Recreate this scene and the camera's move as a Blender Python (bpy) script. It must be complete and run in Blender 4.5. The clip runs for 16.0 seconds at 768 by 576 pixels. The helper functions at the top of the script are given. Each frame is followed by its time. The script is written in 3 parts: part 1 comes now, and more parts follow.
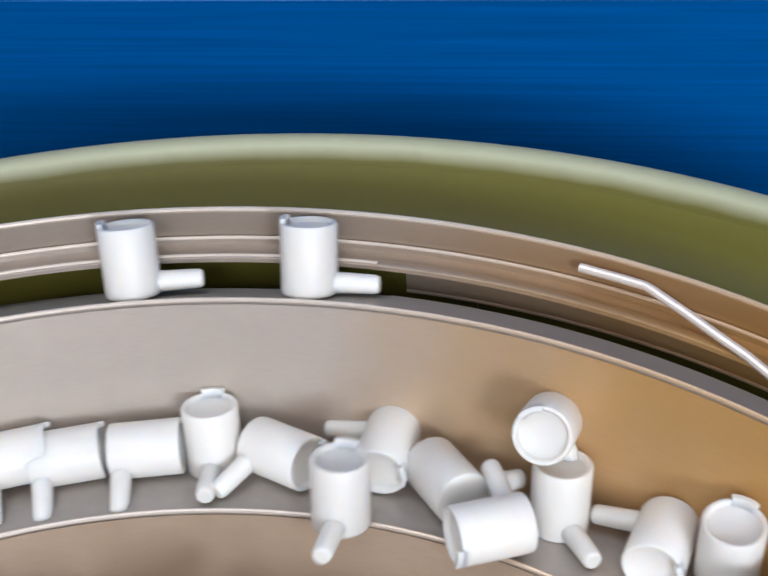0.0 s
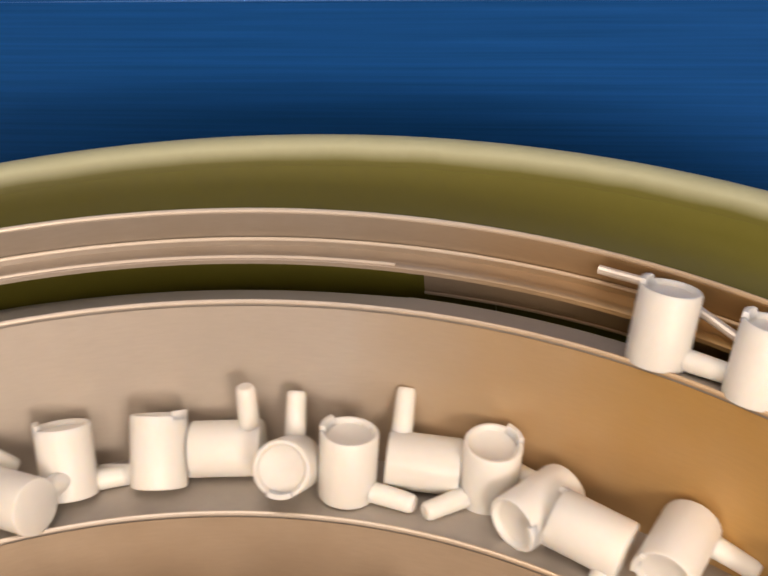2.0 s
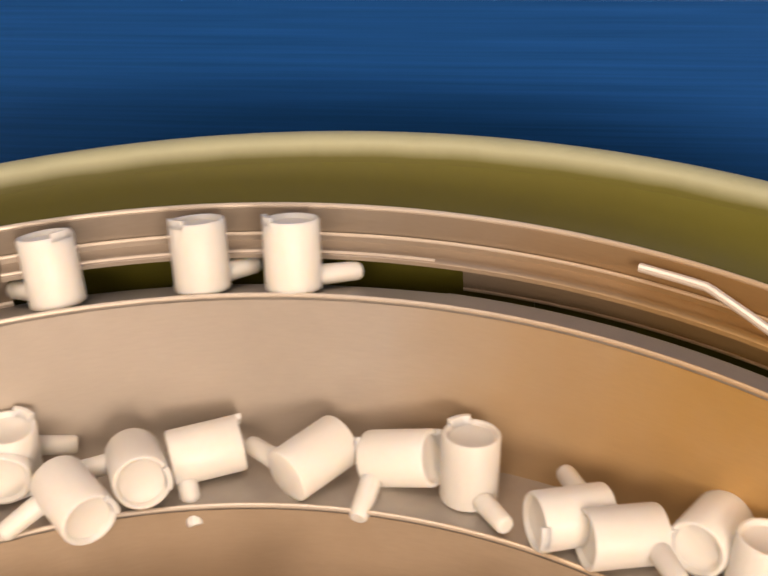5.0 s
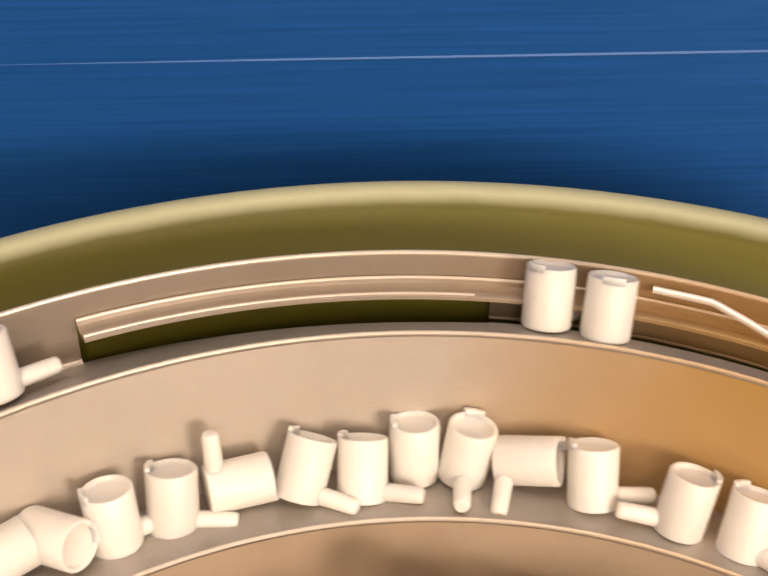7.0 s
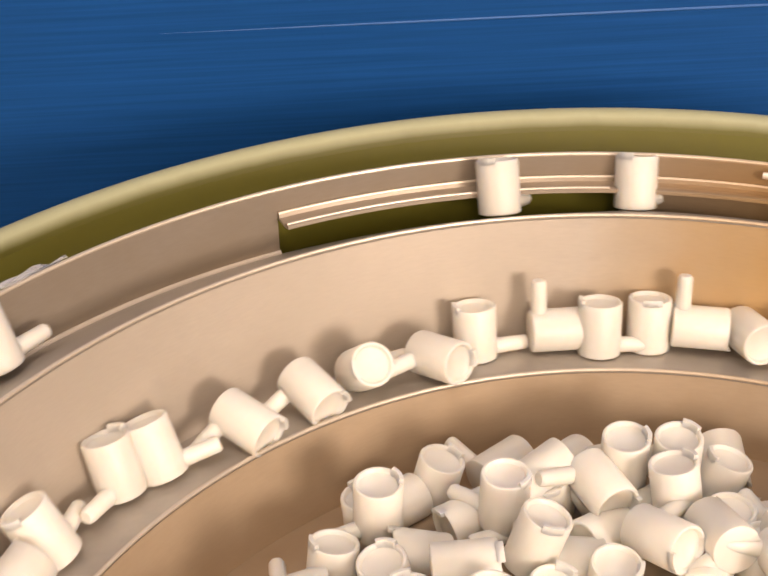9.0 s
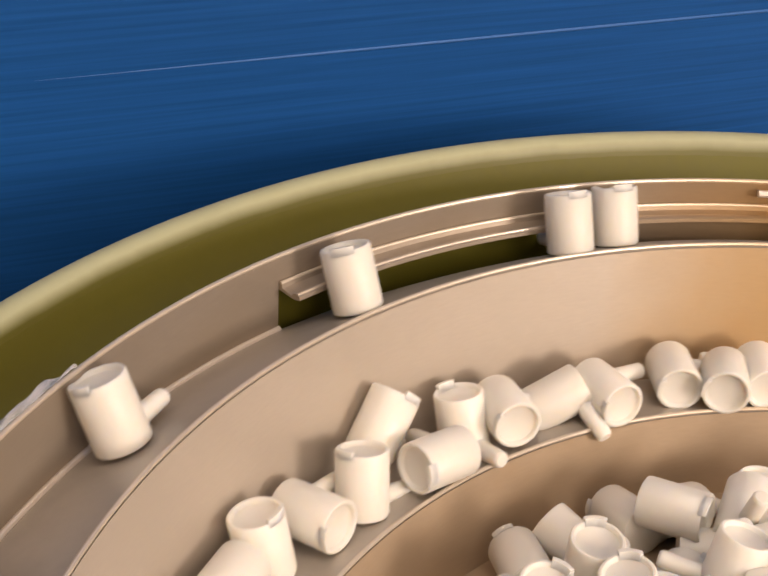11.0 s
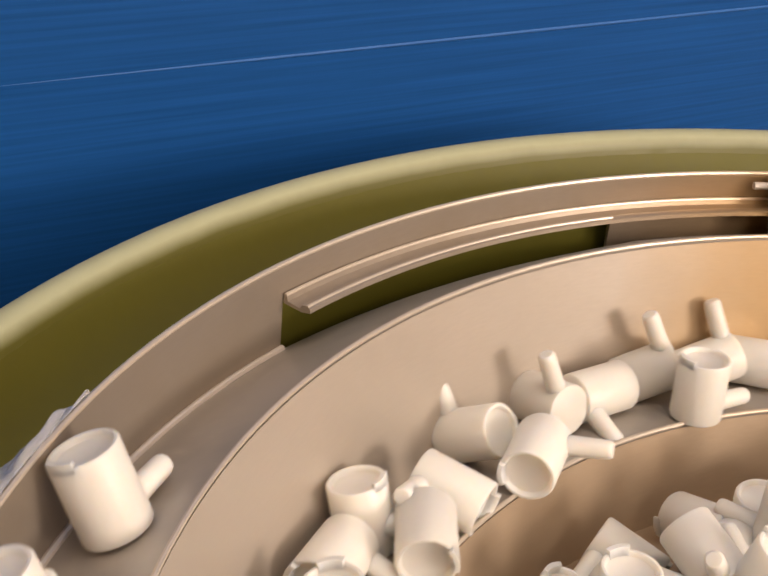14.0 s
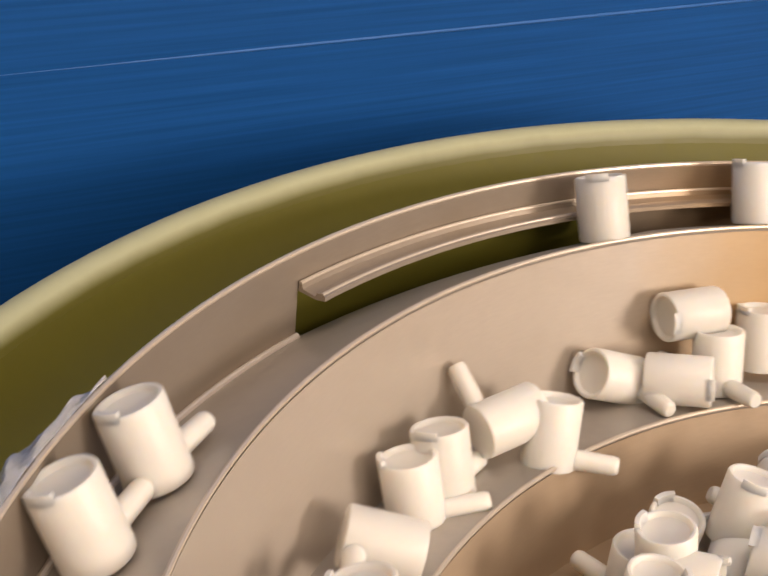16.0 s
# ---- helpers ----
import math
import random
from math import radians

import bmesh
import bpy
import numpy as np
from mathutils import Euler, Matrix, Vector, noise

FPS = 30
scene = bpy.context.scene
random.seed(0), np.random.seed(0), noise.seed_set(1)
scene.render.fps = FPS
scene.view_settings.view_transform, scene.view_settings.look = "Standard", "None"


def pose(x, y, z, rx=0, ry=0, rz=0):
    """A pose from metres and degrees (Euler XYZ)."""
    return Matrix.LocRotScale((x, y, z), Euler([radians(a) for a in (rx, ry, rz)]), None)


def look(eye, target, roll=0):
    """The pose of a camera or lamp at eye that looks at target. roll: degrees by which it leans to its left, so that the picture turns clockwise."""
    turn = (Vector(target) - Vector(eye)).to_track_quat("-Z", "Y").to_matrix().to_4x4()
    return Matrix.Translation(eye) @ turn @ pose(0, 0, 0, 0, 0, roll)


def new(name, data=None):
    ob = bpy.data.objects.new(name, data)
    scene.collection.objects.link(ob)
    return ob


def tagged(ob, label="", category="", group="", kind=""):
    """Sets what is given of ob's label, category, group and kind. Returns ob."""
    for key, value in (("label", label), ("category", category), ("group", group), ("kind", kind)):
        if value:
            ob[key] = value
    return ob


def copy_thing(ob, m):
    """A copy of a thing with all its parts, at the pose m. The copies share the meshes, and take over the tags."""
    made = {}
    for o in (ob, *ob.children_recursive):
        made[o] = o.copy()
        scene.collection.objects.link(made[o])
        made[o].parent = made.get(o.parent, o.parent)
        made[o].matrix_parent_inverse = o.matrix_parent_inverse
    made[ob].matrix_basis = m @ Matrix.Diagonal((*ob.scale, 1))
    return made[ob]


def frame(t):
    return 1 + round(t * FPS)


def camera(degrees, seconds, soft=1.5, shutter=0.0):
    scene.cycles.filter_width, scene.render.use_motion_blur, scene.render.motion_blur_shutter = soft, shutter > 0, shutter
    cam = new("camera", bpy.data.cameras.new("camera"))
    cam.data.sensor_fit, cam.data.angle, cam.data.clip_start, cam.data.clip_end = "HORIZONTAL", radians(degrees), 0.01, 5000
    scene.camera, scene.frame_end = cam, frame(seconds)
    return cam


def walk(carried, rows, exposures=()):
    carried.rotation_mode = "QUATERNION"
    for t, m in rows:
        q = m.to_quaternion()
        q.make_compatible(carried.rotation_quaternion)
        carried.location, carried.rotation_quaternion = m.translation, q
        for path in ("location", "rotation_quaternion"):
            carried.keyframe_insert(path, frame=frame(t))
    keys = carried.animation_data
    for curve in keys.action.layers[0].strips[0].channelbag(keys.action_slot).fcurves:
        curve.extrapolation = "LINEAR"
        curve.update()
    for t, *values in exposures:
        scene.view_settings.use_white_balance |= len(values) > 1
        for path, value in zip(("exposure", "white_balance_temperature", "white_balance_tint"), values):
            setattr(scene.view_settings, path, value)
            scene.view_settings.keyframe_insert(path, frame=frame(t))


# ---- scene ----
cam = camera(33.82, 16.0, soft=1.7, shutter=0.25)
BZ = 1.0  # height of the bowl's datum above the floor


def eye(x, y, z, yaw, down, roll):
    yaw, down = radians(yaw), radians(down)
    way = Vector((-math.sin(yaw) * math.cos(down), math.cos(yaw) * math.cos(down), -math.sin(down)))
    e = Vector((x, y, z + BZ))
    return look(e, e + way, roll)


walk(cam, [
    (0.0, eye(0.0801, -0.0069, 0.1590, 32.10, 38.02, -4.13)),
    (0.5, eye(0.0803, -0.0047, 0.1575, 32.86, 38.03, -4.62)),
    (1.0, eye(0.0795, -0.0040, 0.1599, 33.26, 38.13, -4.76)),
    (1.5, eye(0.0796, -0.0045, 0.1579, 33.19, 37.91, -4.73)),
    (2.0, eye(0.0798, -0.0049, 0.1583, 33.27, 37.97, -4.80)),
    (2.5, eye(0.0796, -0.0045, 0.1580, 33.22, 37.94, -4.66)),
    (3.0, eye(0.0781, -0.0057, 0.1583, 32.96, 37.80, -4.70)),
    (3.5, eye(0.0773, -0.0062, 0.1592, 32.75, 37.66, -4.58)),
    (4.0, eye(0.0782, -0.0055, 0.1578, 33.14, 37.00, -4.62)),
    (4.5, eye(0.0813, -0.0095, 0.1591, 34.73, 37.30, -4.84)),
    (5.0, eye(0.0779, -0.0092, 0.1569, 34.73, 37.60, -4.92)),
    (7.5, eye(-0.0113, -0.1312, 0.2034, 15.67, 35.96, 2.39)),
    (8.0, eye(-0.0123, -0.1820, 0.2058, 19.02, 33.65, -0.69)),
    (8.5, eye(-0.0039, -0.1947, 0.1942, 20.81, 33.58, -1.62)),
    (11.0, eye(-0.1622, -0.1571, 0.1515, -1.77, 31.43, 3.93)),
    (11.5, eye(-0.1669, -0.1492, 0.1544, -2.95, 32.45, 4.14)),
    (12.0, eye(-0.1865, -0.1380, 0.1381, -5.51, 31.57, 4.56)),
    (12.5, eye(-0.1999, -0.1276, 0.1256, -8.69, 29.38, 5.31)),
    (13.0, eye(-0.2029, -0.1278, 0.1246, -9.49, 29.09, 5.51)),
    (13.5, eye(-0.2125, -0.1268, 0.1195, -10.54, 28.55, 5.62)),
    (14.0, eye(-0.2142, -0.1254, 0.1137, -10.80, 28.07, 5.46)),
    (14.5, eye(-0.2151, -0.1220, 0.1121, -11.16, 28.12, 5.68)),
    (15.0, eye(-0.2148, -0.1209, 0.1111, -11.19, 28.29, 5.52)),
    (15.5, eye(-0.2159, -0.1233, 0.1135, -10.77, 28.74, 5.80)),
    (16.0, eye(-0.2167, -0.1254, 0.1121, -10.55, 28.40, 5.50)),
], exposures=[(0.0, -0.30, 5350, 12), (0.8, -0.37, 6200, 18), (1.6, -0.38, 7100, 20), (3.0, -0.36, 7700, 22), (5.0, -0.30, 8000, 23),
              (7.5, -0.10, 7900, 22), (8.5, -0.10, 7900, 22), (11.0, -0.27, 7700, 22), (16.0, -0.25, 7400, 20)])

# ---- light ----
world = bpy.data.worlds.new("world")
scene.world = world
world.use_nodes = True
sky = world.node_tree.nodes.new("ShaderNodeTexSky")
sky.sky_type, sky.sun_disc, sky.sun_elevation, sky.sun_rotation = "NISHITA", False, radians(35), radians(150)
world.node_tree.links.new(sky.outputs[0], world.node_tree.nodes["Background"].inputs[0])
world.node_tree.nodes["Background"].inputs[1].default_value = 0.12


def area(name, m, sx, sy, watts, colour):
    d = bpy.data.lights.new(name, "AREA")
    d.shape, d.size, d.size_y, d.energy, d.color = "RECTANGLE", sx, sy, watts, colour
    o = new(name, d)
    o.matrix_world = m
    return o


area("window_light", look((1.16, -0.86, 1.43), (-0.05, 0.1, 0.95)), 0.44, 0.38, 23.5, (1.0, 0.95, 0.88))
# rear and overhead fill, added to lift the shadows
area("rear_fill_light", look((0.70, -1.74, 2.20), (0.0, 0.0, 1.0)), 0.8, 0.6, 17, (1.0, 0.93, 0.84))
area("overhead_fill_light", look((0.0, -0.35, 2.74), (0.0, -0.34, 1.0)), 1.3, 0.9, 19, (1.0, 0.95, 0.88))


# ---- materials ----
def material(name, colour, rough=0.5, metal=0.0, grain=0.0, scale=300.0, stain=0.0, stain_scale=18.0, bump=0.0,
             stretch=(1, 1, 1), coat=0.0, sub=0.0, rough_var=0.1, tint=None):
    m = bpy.data.materials.new(name)
    m.use_nodes = True
    nt = m.node_tree
    b = nt.nodes["Principled BSDF"]
    tc = nt.nodes.new("ShaderNodeTexCoord")
    mp = nt.nodes.new("ShaderNodeMapping")
    mp.inputs["Scale"].default_value = stretch
    nt.links.new(tc.outputs["Object"], mp.inputs[0])
    fine = nt.nodes.new("ShaderNodeTexNoise")
    fine.inputs["Scale"].default_value, fine.inputs["Detail"].default_value = scale, 5
    nt.links.new(mp.outputs[0], fine.inputs["Vector"])
    big = nt.nodes.new("ShaderNodeTexNoise")
    big.inputs["Scale"].default_value, big.inputs["Detail"].default_value = stain_scale, 4
    nt.links.new(tc.outputs["Object"], big.inputs["Vector"])
    mixf = nt.nodes.new("ShaderNodeMix")
    mixf.data_type = "RGBA"
    lo = [c * (1 - grain) for c in colour]
    hi = [min(1, c * (1 + grain)) for c in colour]
    mixf.inputs[6].default_value, mixf.inputs[7].default_value = (*lo, 1), (*hi, 1)
    nt.links.new(fine.outputs[0], mixf.inputs[0])
    mixb = nt.nodes.new("ShaderNodeMix")
    mixb.data_type = "RGBA"
    ramp = nt.nodes.new("ShaderNodeMapRange")
    ramp.inputs[1].default_value, ramp.inputs[2].default_value = 0.45, 0.75
    ramp.inputs[3].default_value, ramp.inputs[4].default_value = 0.0, stain
    nt.links.new(big.outputs[0], ramp.inputs[0])
    nt.links.new(ramp.outputs[0], mixb.inputs[0])
    nt.links.new(mixf.outputs[2], mixb.inputs[6])
    t = tint or [c * 0.55 for c in colour]
    mixb.inputs[7].default_value = (*t, 1)
    nt.links.new(mixb.outputs[2], b.inputs["Base Color"])
    rr = nt.nodes.new("ShaderNodeMapRange")
    rr.inputs[3].default_value, rr.inputs[4].default_value = max(0, rough - rough_var), min(1, rough + rough_var)
    nt.links.new(fine.outputs[0], rr.inputs[0])
    nt.links.new(rr.outputs[0], b.inputs["Roughness"])
    b.inputs["Metallic"].default_value = metal
    b.inputs["Coat Weight"].default_value = coat
    if sub:
        b.inputs["Subsurface Weight"].default_value = sub
        b.inputs["Subsurface Radius"].default_value = (0.005, 0.004, 0.003)
        b.inputs["Subsurface Scale"].default_value = 1.0
    if bump:
        bp = nt.nodes.new("ShaderNodeBump")
        bp.inputs["Strength"].default_value, bp.inputs["Distance"].default_value = bump, 0.0004
        nt.links.new(fine.outputs[0], bp.inputs["Height"])
        nt.links.new(bp.outputs[0], b.inputs["Normal"])
    return m


STEEL = material("stainless_steel", (0.495, 0.428, 0.358), 0.42, 0.45, 0.07, 220, 0.6, 14, 0.06, (1, 1, 6), tint=(0.44, 0.385, 0.315))


def paint_reflection(m, start, end):
    """Paints a straw-coloured reflection into the metal's colour along one side of the bowl."""
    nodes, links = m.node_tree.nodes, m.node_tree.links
    spot, axes, wavy, warm_tint = nodes.new("ShaderNodeTexCoord"), nodes.new("ShaderNodeSeparateXYZ"), nodes.new("ShaderNodeTexNoise"), nodes.new("ShaderNodeMix")
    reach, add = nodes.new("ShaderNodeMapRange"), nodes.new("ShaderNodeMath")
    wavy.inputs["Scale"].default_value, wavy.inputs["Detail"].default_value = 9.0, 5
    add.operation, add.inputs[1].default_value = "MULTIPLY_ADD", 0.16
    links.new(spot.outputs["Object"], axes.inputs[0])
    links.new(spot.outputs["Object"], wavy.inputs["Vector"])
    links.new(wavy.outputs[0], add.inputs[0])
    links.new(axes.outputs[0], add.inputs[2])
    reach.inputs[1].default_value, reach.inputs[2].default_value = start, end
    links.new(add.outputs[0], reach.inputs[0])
    warm_tint.data_type, warm_tint.blend_type = "RGBA", "MULTIPLY"
    warm_tint.inputs[7].default_value = (1.0, 0.66, 0.24, 1)
    links.new(reach.outputs[0], warm_tint.inputs[0])
    links.new(nodes["Principled BSDF"].inputs["Base Color"].links[0].from_socket, warm_tint.inputs[6])
    links.new(warm_tint.outputs[2], nodes["Principled BSDF"].inputs["Base Color"])


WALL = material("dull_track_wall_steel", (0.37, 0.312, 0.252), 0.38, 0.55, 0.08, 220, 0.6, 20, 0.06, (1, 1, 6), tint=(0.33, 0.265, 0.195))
paint_reflection(STEEL, -0.015, 0.11)
paint_reflection(WALL, -0.04, 0.12)
# steel copy darkened and browned for the dim reflections inside the bowl
INNER = material("scuffed_shaded_steel", (0.42, 0.315, 0.215), 0.45, 0.35, 0.08, 220, 0.5, 22, 0.05, (1, 1, 6), tint=(0.33, 0.225, 0.135))
TRACK = material("worn_track_steel", (0.42, 0.375, 0.325), 0.40, 0.40, 0.10, 260, 0.4, 30, 0.08)
RIM = material("pale_to_olive_paint", (0.38, 0.38, 0.23), 0.5, 0.0, 0.06, 240, 0.35, 60, 0.06, tint=(0.32, 0.31, 0.17))
# the pale rim runs out unevenly into the olive below it
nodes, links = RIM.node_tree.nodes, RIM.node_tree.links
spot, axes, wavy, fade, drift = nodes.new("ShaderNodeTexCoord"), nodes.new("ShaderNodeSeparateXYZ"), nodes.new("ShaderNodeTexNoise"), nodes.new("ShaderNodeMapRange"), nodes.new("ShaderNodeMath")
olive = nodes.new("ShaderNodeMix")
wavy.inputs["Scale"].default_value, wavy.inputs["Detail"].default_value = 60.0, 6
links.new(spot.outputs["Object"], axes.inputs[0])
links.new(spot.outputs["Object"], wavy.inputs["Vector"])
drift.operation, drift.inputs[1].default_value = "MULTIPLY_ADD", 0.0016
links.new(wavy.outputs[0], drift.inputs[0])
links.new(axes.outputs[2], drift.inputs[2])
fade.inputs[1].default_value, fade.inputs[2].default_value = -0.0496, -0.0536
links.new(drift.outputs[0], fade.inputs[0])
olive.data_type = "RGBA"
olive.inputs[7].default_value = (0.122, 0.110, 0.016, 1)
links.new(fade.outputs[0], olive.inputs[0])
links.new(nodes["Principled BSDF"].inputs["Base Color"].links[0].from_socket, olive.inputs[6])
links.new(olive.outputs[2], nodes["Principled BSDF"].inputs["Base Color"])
BRIGHT = material("polished_steel_edge", (0.57, 0.49, 0.40), 0.38, 0.45, 0.03, 300)
paint_reflection(BRIGHT, 0.0, 0.20)
WIRE = material("steel_wire", (0.72, 0.64, 0.55), 0.40, 0.45, 0.03, 300)
GREEN = material("olive_green_paint", (0.122, 0.110, 0.016), 0.5, 0.0, 0.06, 240, 0.25, 26, 0.06, tint=(0.105, 0.082, 0.012))
BLUE = material("blue_paint", (0.0025, 0.067, 0.240), 0.45, 0.0, 0.42, 30, 0.30, 5, 0.03, (0.30, 1, 20), tint=(0.0012, 0.053, 0.180))
BLUE.node_tree.nodes["Principled BSDF"].inputs["Specular IOR Level"].default_value = 0.12
GREEN.node_tree.nodes["Principled BSDF"].inputs["Specular IOR Level"].default_value = 0.25
SEAM = material("seam_glint_blue", (0.010, 0.105, 0.33), 0.4, 0.0, 0.05, 60)
WHITE = material("white_plastic", (0.70, 0.672, 0.61), 0.45, 0.0, 0.02, 500, 0.12, 120, 0.02, sub=0.6, tint=(0.69, 0.635, 0.555))
nodes, links = WHITE.node_tree.nodes, WHITE.node_tree.links
info, span, shade = nodes.new("ShaderNodeObjectInfo"), nodes.new("ShaderNodeMapRange"), nodes.new("ShaderNodeHueSaturation")
span.inputs[3].default_value, span.inputs[4].default_value = 0.92, 1.08
links.new(info.outputs["Random"], span.inputs[0])
links.new(span.outputs[0], shade.inputs["Value"])
links.new(nodes["Principled BSDF"].inputs["Base Color"].links[0].from_socket, shade.inputs["Color"])
links.new(shade.outputs[0], nodes["Principled BSDF"].inputs["Base Color"])
PLASTER = material("plaster", (0.84, 0.80, 0.74), 0.8, 0.0, 0.04, 40, 0.15, 2, 0.1)
CONCRETE = material("concrete_floor", (0.30, 0.28, 0.26), 0.7, 0.0, 0.1, 30, 0.3, 2, 0.1)
TABLE = material("grey_table_paint", (0.25, 0.26, 0.27), 0.5, 0.0, 0.05, 60, 0.2, 6, 0.05)


# ---- mesh helpers ----
def part(name, bm, mat, parent=None, label="", smooth=True):
    me = bpy.data.meshes.new(name)
    bmesh.ops.recalc_face_normals(bm, faces=bm.faces)
    bm.to_mesh(me)
    bm.free()
    me.materials.append(mat)
    if smooth:
        me.shade_smooth()
        me.set_sharp_from_angle(angle=radians(35))
    o = new(name, me)
    if parent:
        o.parent = parent
    if label:
        tagged(o, label)
    return o


def box(x0, y0, z0, x1, y1, z1, bevel=0.0):
    bm = bmesh.new()
    m = Matrix.Translation(((x0 + x1) / 2, (y0 + y1) / 2, (z0 + z1) / 2)) @ Matrix.Diagonal((x1 - x0, y1 - y0, z1 - z0, 1))
    bmesh.ops.create_cube(bm, size=1, matrix=m)
    if bevel:
        bmesh.ops.bevel(bm, geom=bm.edges[:], offset=bevel, segments=2, affect="EDGES", profile=0.5)
    return bm


RISE, SPREAD = 0.0034, 0.0039  # the spiral's climb and widening, metres per radian


def ring(profile, th0, th1, n, rise=RISE, closed_ring=False):
    """A closed profile of (radius, widening, height) swept round the bowl's axis."""
    bm = bmesh.new()
    rows = []
    for i in range(n if closed_ring else n + 1):
        th = th0 + (th1 - th0) * i / n
        rows.append([bm.verts.new((-(r + k * th) * math.sin(th), (r + k * th) * math.cos(th), z + rise * th)) for r, k, z in profile])
    m = len(profile)
    for i in range(len(rows) if closed_ring else len(rows) - 1):
        a, b = rows[i], rows[(i + 1) % len(rows)]
        for j in range(m):
            bm.faces.new((a[j], a[(j + 1) % m], b[(j + 1) % m], b[j]))
    if not closed_ring:
        bm.faces.new(rows[0])
        bm.faces.new(rows[-1])
    return bm


def bead(r, z, size, th0, th1, n, k=0.0):
    return ring([(r + size * math.cos(a), k, z + size * math.sin(a)) for a in [math.tau * i / 8 for i in range(8)]], th0, th1, n)


def tube(points, radius, seg=8):
    bm = bmesh.new()
    pts = [Vector(p) for p in points]
    rows = []
    for i, p in enumerate(pts):
        d = (pts[min(i + 1, len(pts) - 1)] - pts[max(i - 1, 0)]).normalized()
        q = d.to_track_quat("Z", "Y")
        rows.append([bm.verts.new(p + q @ Vector((radius * math.cos(a), radius * math.sin(a), 0))) for a in [math.tau * j / seg for j in range(seg)]])
    for a, b in zip(rows, rows[1:]):
        for j in range(seg):
            bm.faces.new((a[j], a[(j + 1) % seg], b[(j + 1) % seg], b[j]))
    bm.faces.new(rows[0])
    bm.faces.new(rows[-1])
    return bm


def at(r, th, z):
    return Vector((-r * math.sin(th), r * math.cos(th), z))


# ---- the room ----
def room():
    # unseen room: assumed pale walls that bounce light, with openings for the fills
    R, E, H = 1.8, 1.2, 2.7
    tagged(part("floor", box(-R, -R, -0.1, E, R, 0.0), CONCRETE, smooth=False), "grey concrete workshop floor under the machine", "floor", kind="structure")
    bm = bmesh.new()
    for x0, y0, x1, y1 in ((-R, -R, -0.7, R), (0.7, -R, E, R), (-0.7, -R, 0.7, -0.85), (-0.7, 0.15, 0.7, R)):
        bmesh.ops.create_cube(bm, size=1, matrix=Matrix.Translation(((x0 + x1) / 2, (y0 + y1) / 2, H + 0.05)) @ Matrix.Diagonal((x1 - x0, y1 - y0, 0.1, 1)))
    tagged(part("ceiling", bm, PLASTER, smooth=False), "plain pale plaster ceiling with an opening for the added overhead fill", "ceiling", kind="structure")
    for name, b in (("wall_north", (-R, R, 0, E, R + 0.1, H)), ("wall_west", (-R - 0.1, -R, 0, -R, R, H))):
        tagged(part(name, box(*b), PLASTER, smooth=False), "plain pale plaster wall", "wall", kind="structure")
    wall = tagged(new("wall_south"), "plain pale plaster wall with a wide opening for the added rear fill", "wall", kind="structure")
    for b in ((-R, -R - 0.1, 0, 0.25, -R, H), (1.15, -R - 0.1, 0, E, -R, H), (0.25, -R - 0.1, 0, 1.15, -R, 1.8), (0.25, -R - 0.1, 2.58, 1.15, -R, H)):
        part("wall_piece", box(*b), PLASTER, wall, smooth=False)
    wall = tagged(new("wall_east"), "plain pale plaster wall with a small window opening", "wall", kind="structure")
    for b in ((E, -R, 0, E + 0.1, -1.15, H), (E, -0.57, 0, E + 0.1, R, H), (E, -1.15, 0, E + 0.1, -0.57, 1.15), (E, -1.15, 1.65, E + 0.1, -0.57, H)):
        part("wall_piece", box(*b), PLASTER, wall, smooth=False)


room()


# ---- blue panel behind the bowl ----
def blue_panel():
    turn, d, seam = 0.403, 0.3718, BZ - 0.0356
    top = tagged(new("blue_panel"), "glossy blue painted sheet metal panel with a pale seam", "panel")
    top.matrix_world = Matrix.Translation((-d * math.sin(turn), d * math.cos(turn), 0)) @ Matrix.Rotation(turn, 4, "Z")
    part("sheet", box(-0.95, 0.0, 0.0, 0.95, 0.012, 1.75, 0.002), BLUE, top, smooth=False)
    # the seam's glint is put into its pale colour and tapering shape
    bm, rows = bmesh.new(), []
    for x, h, proud in ((-0.150, 0.00006, -0.0001), (-0.110, 0.0002, -0.0002), (-0.04, 0.0006, -0.0004), (0.10, 0.0008, -0.0005), (0.94, 0.0008, -0.0005)):
        rows.append([bm.verts.new((x, y, seam + dz)) for y, dz in ((0.004, -h), (0.0, -h), (proud, 0.0), (0.0, h), (0.004, h))])
    for p, q in zip(rows, rows[1:]):
        for j in range(5):
            bm.faces.new((p[j], p[(j + 1) % 5], q[(j + 1) % 5], q[j]))
    bm.faces.new(rows[0])
    bm.faces.new(rows[-1])
    part("seam_strip", bm, SEAM, top, "thin seam edge, its glint painted pale blue and tapered out", smooth=False)


blue_panel()


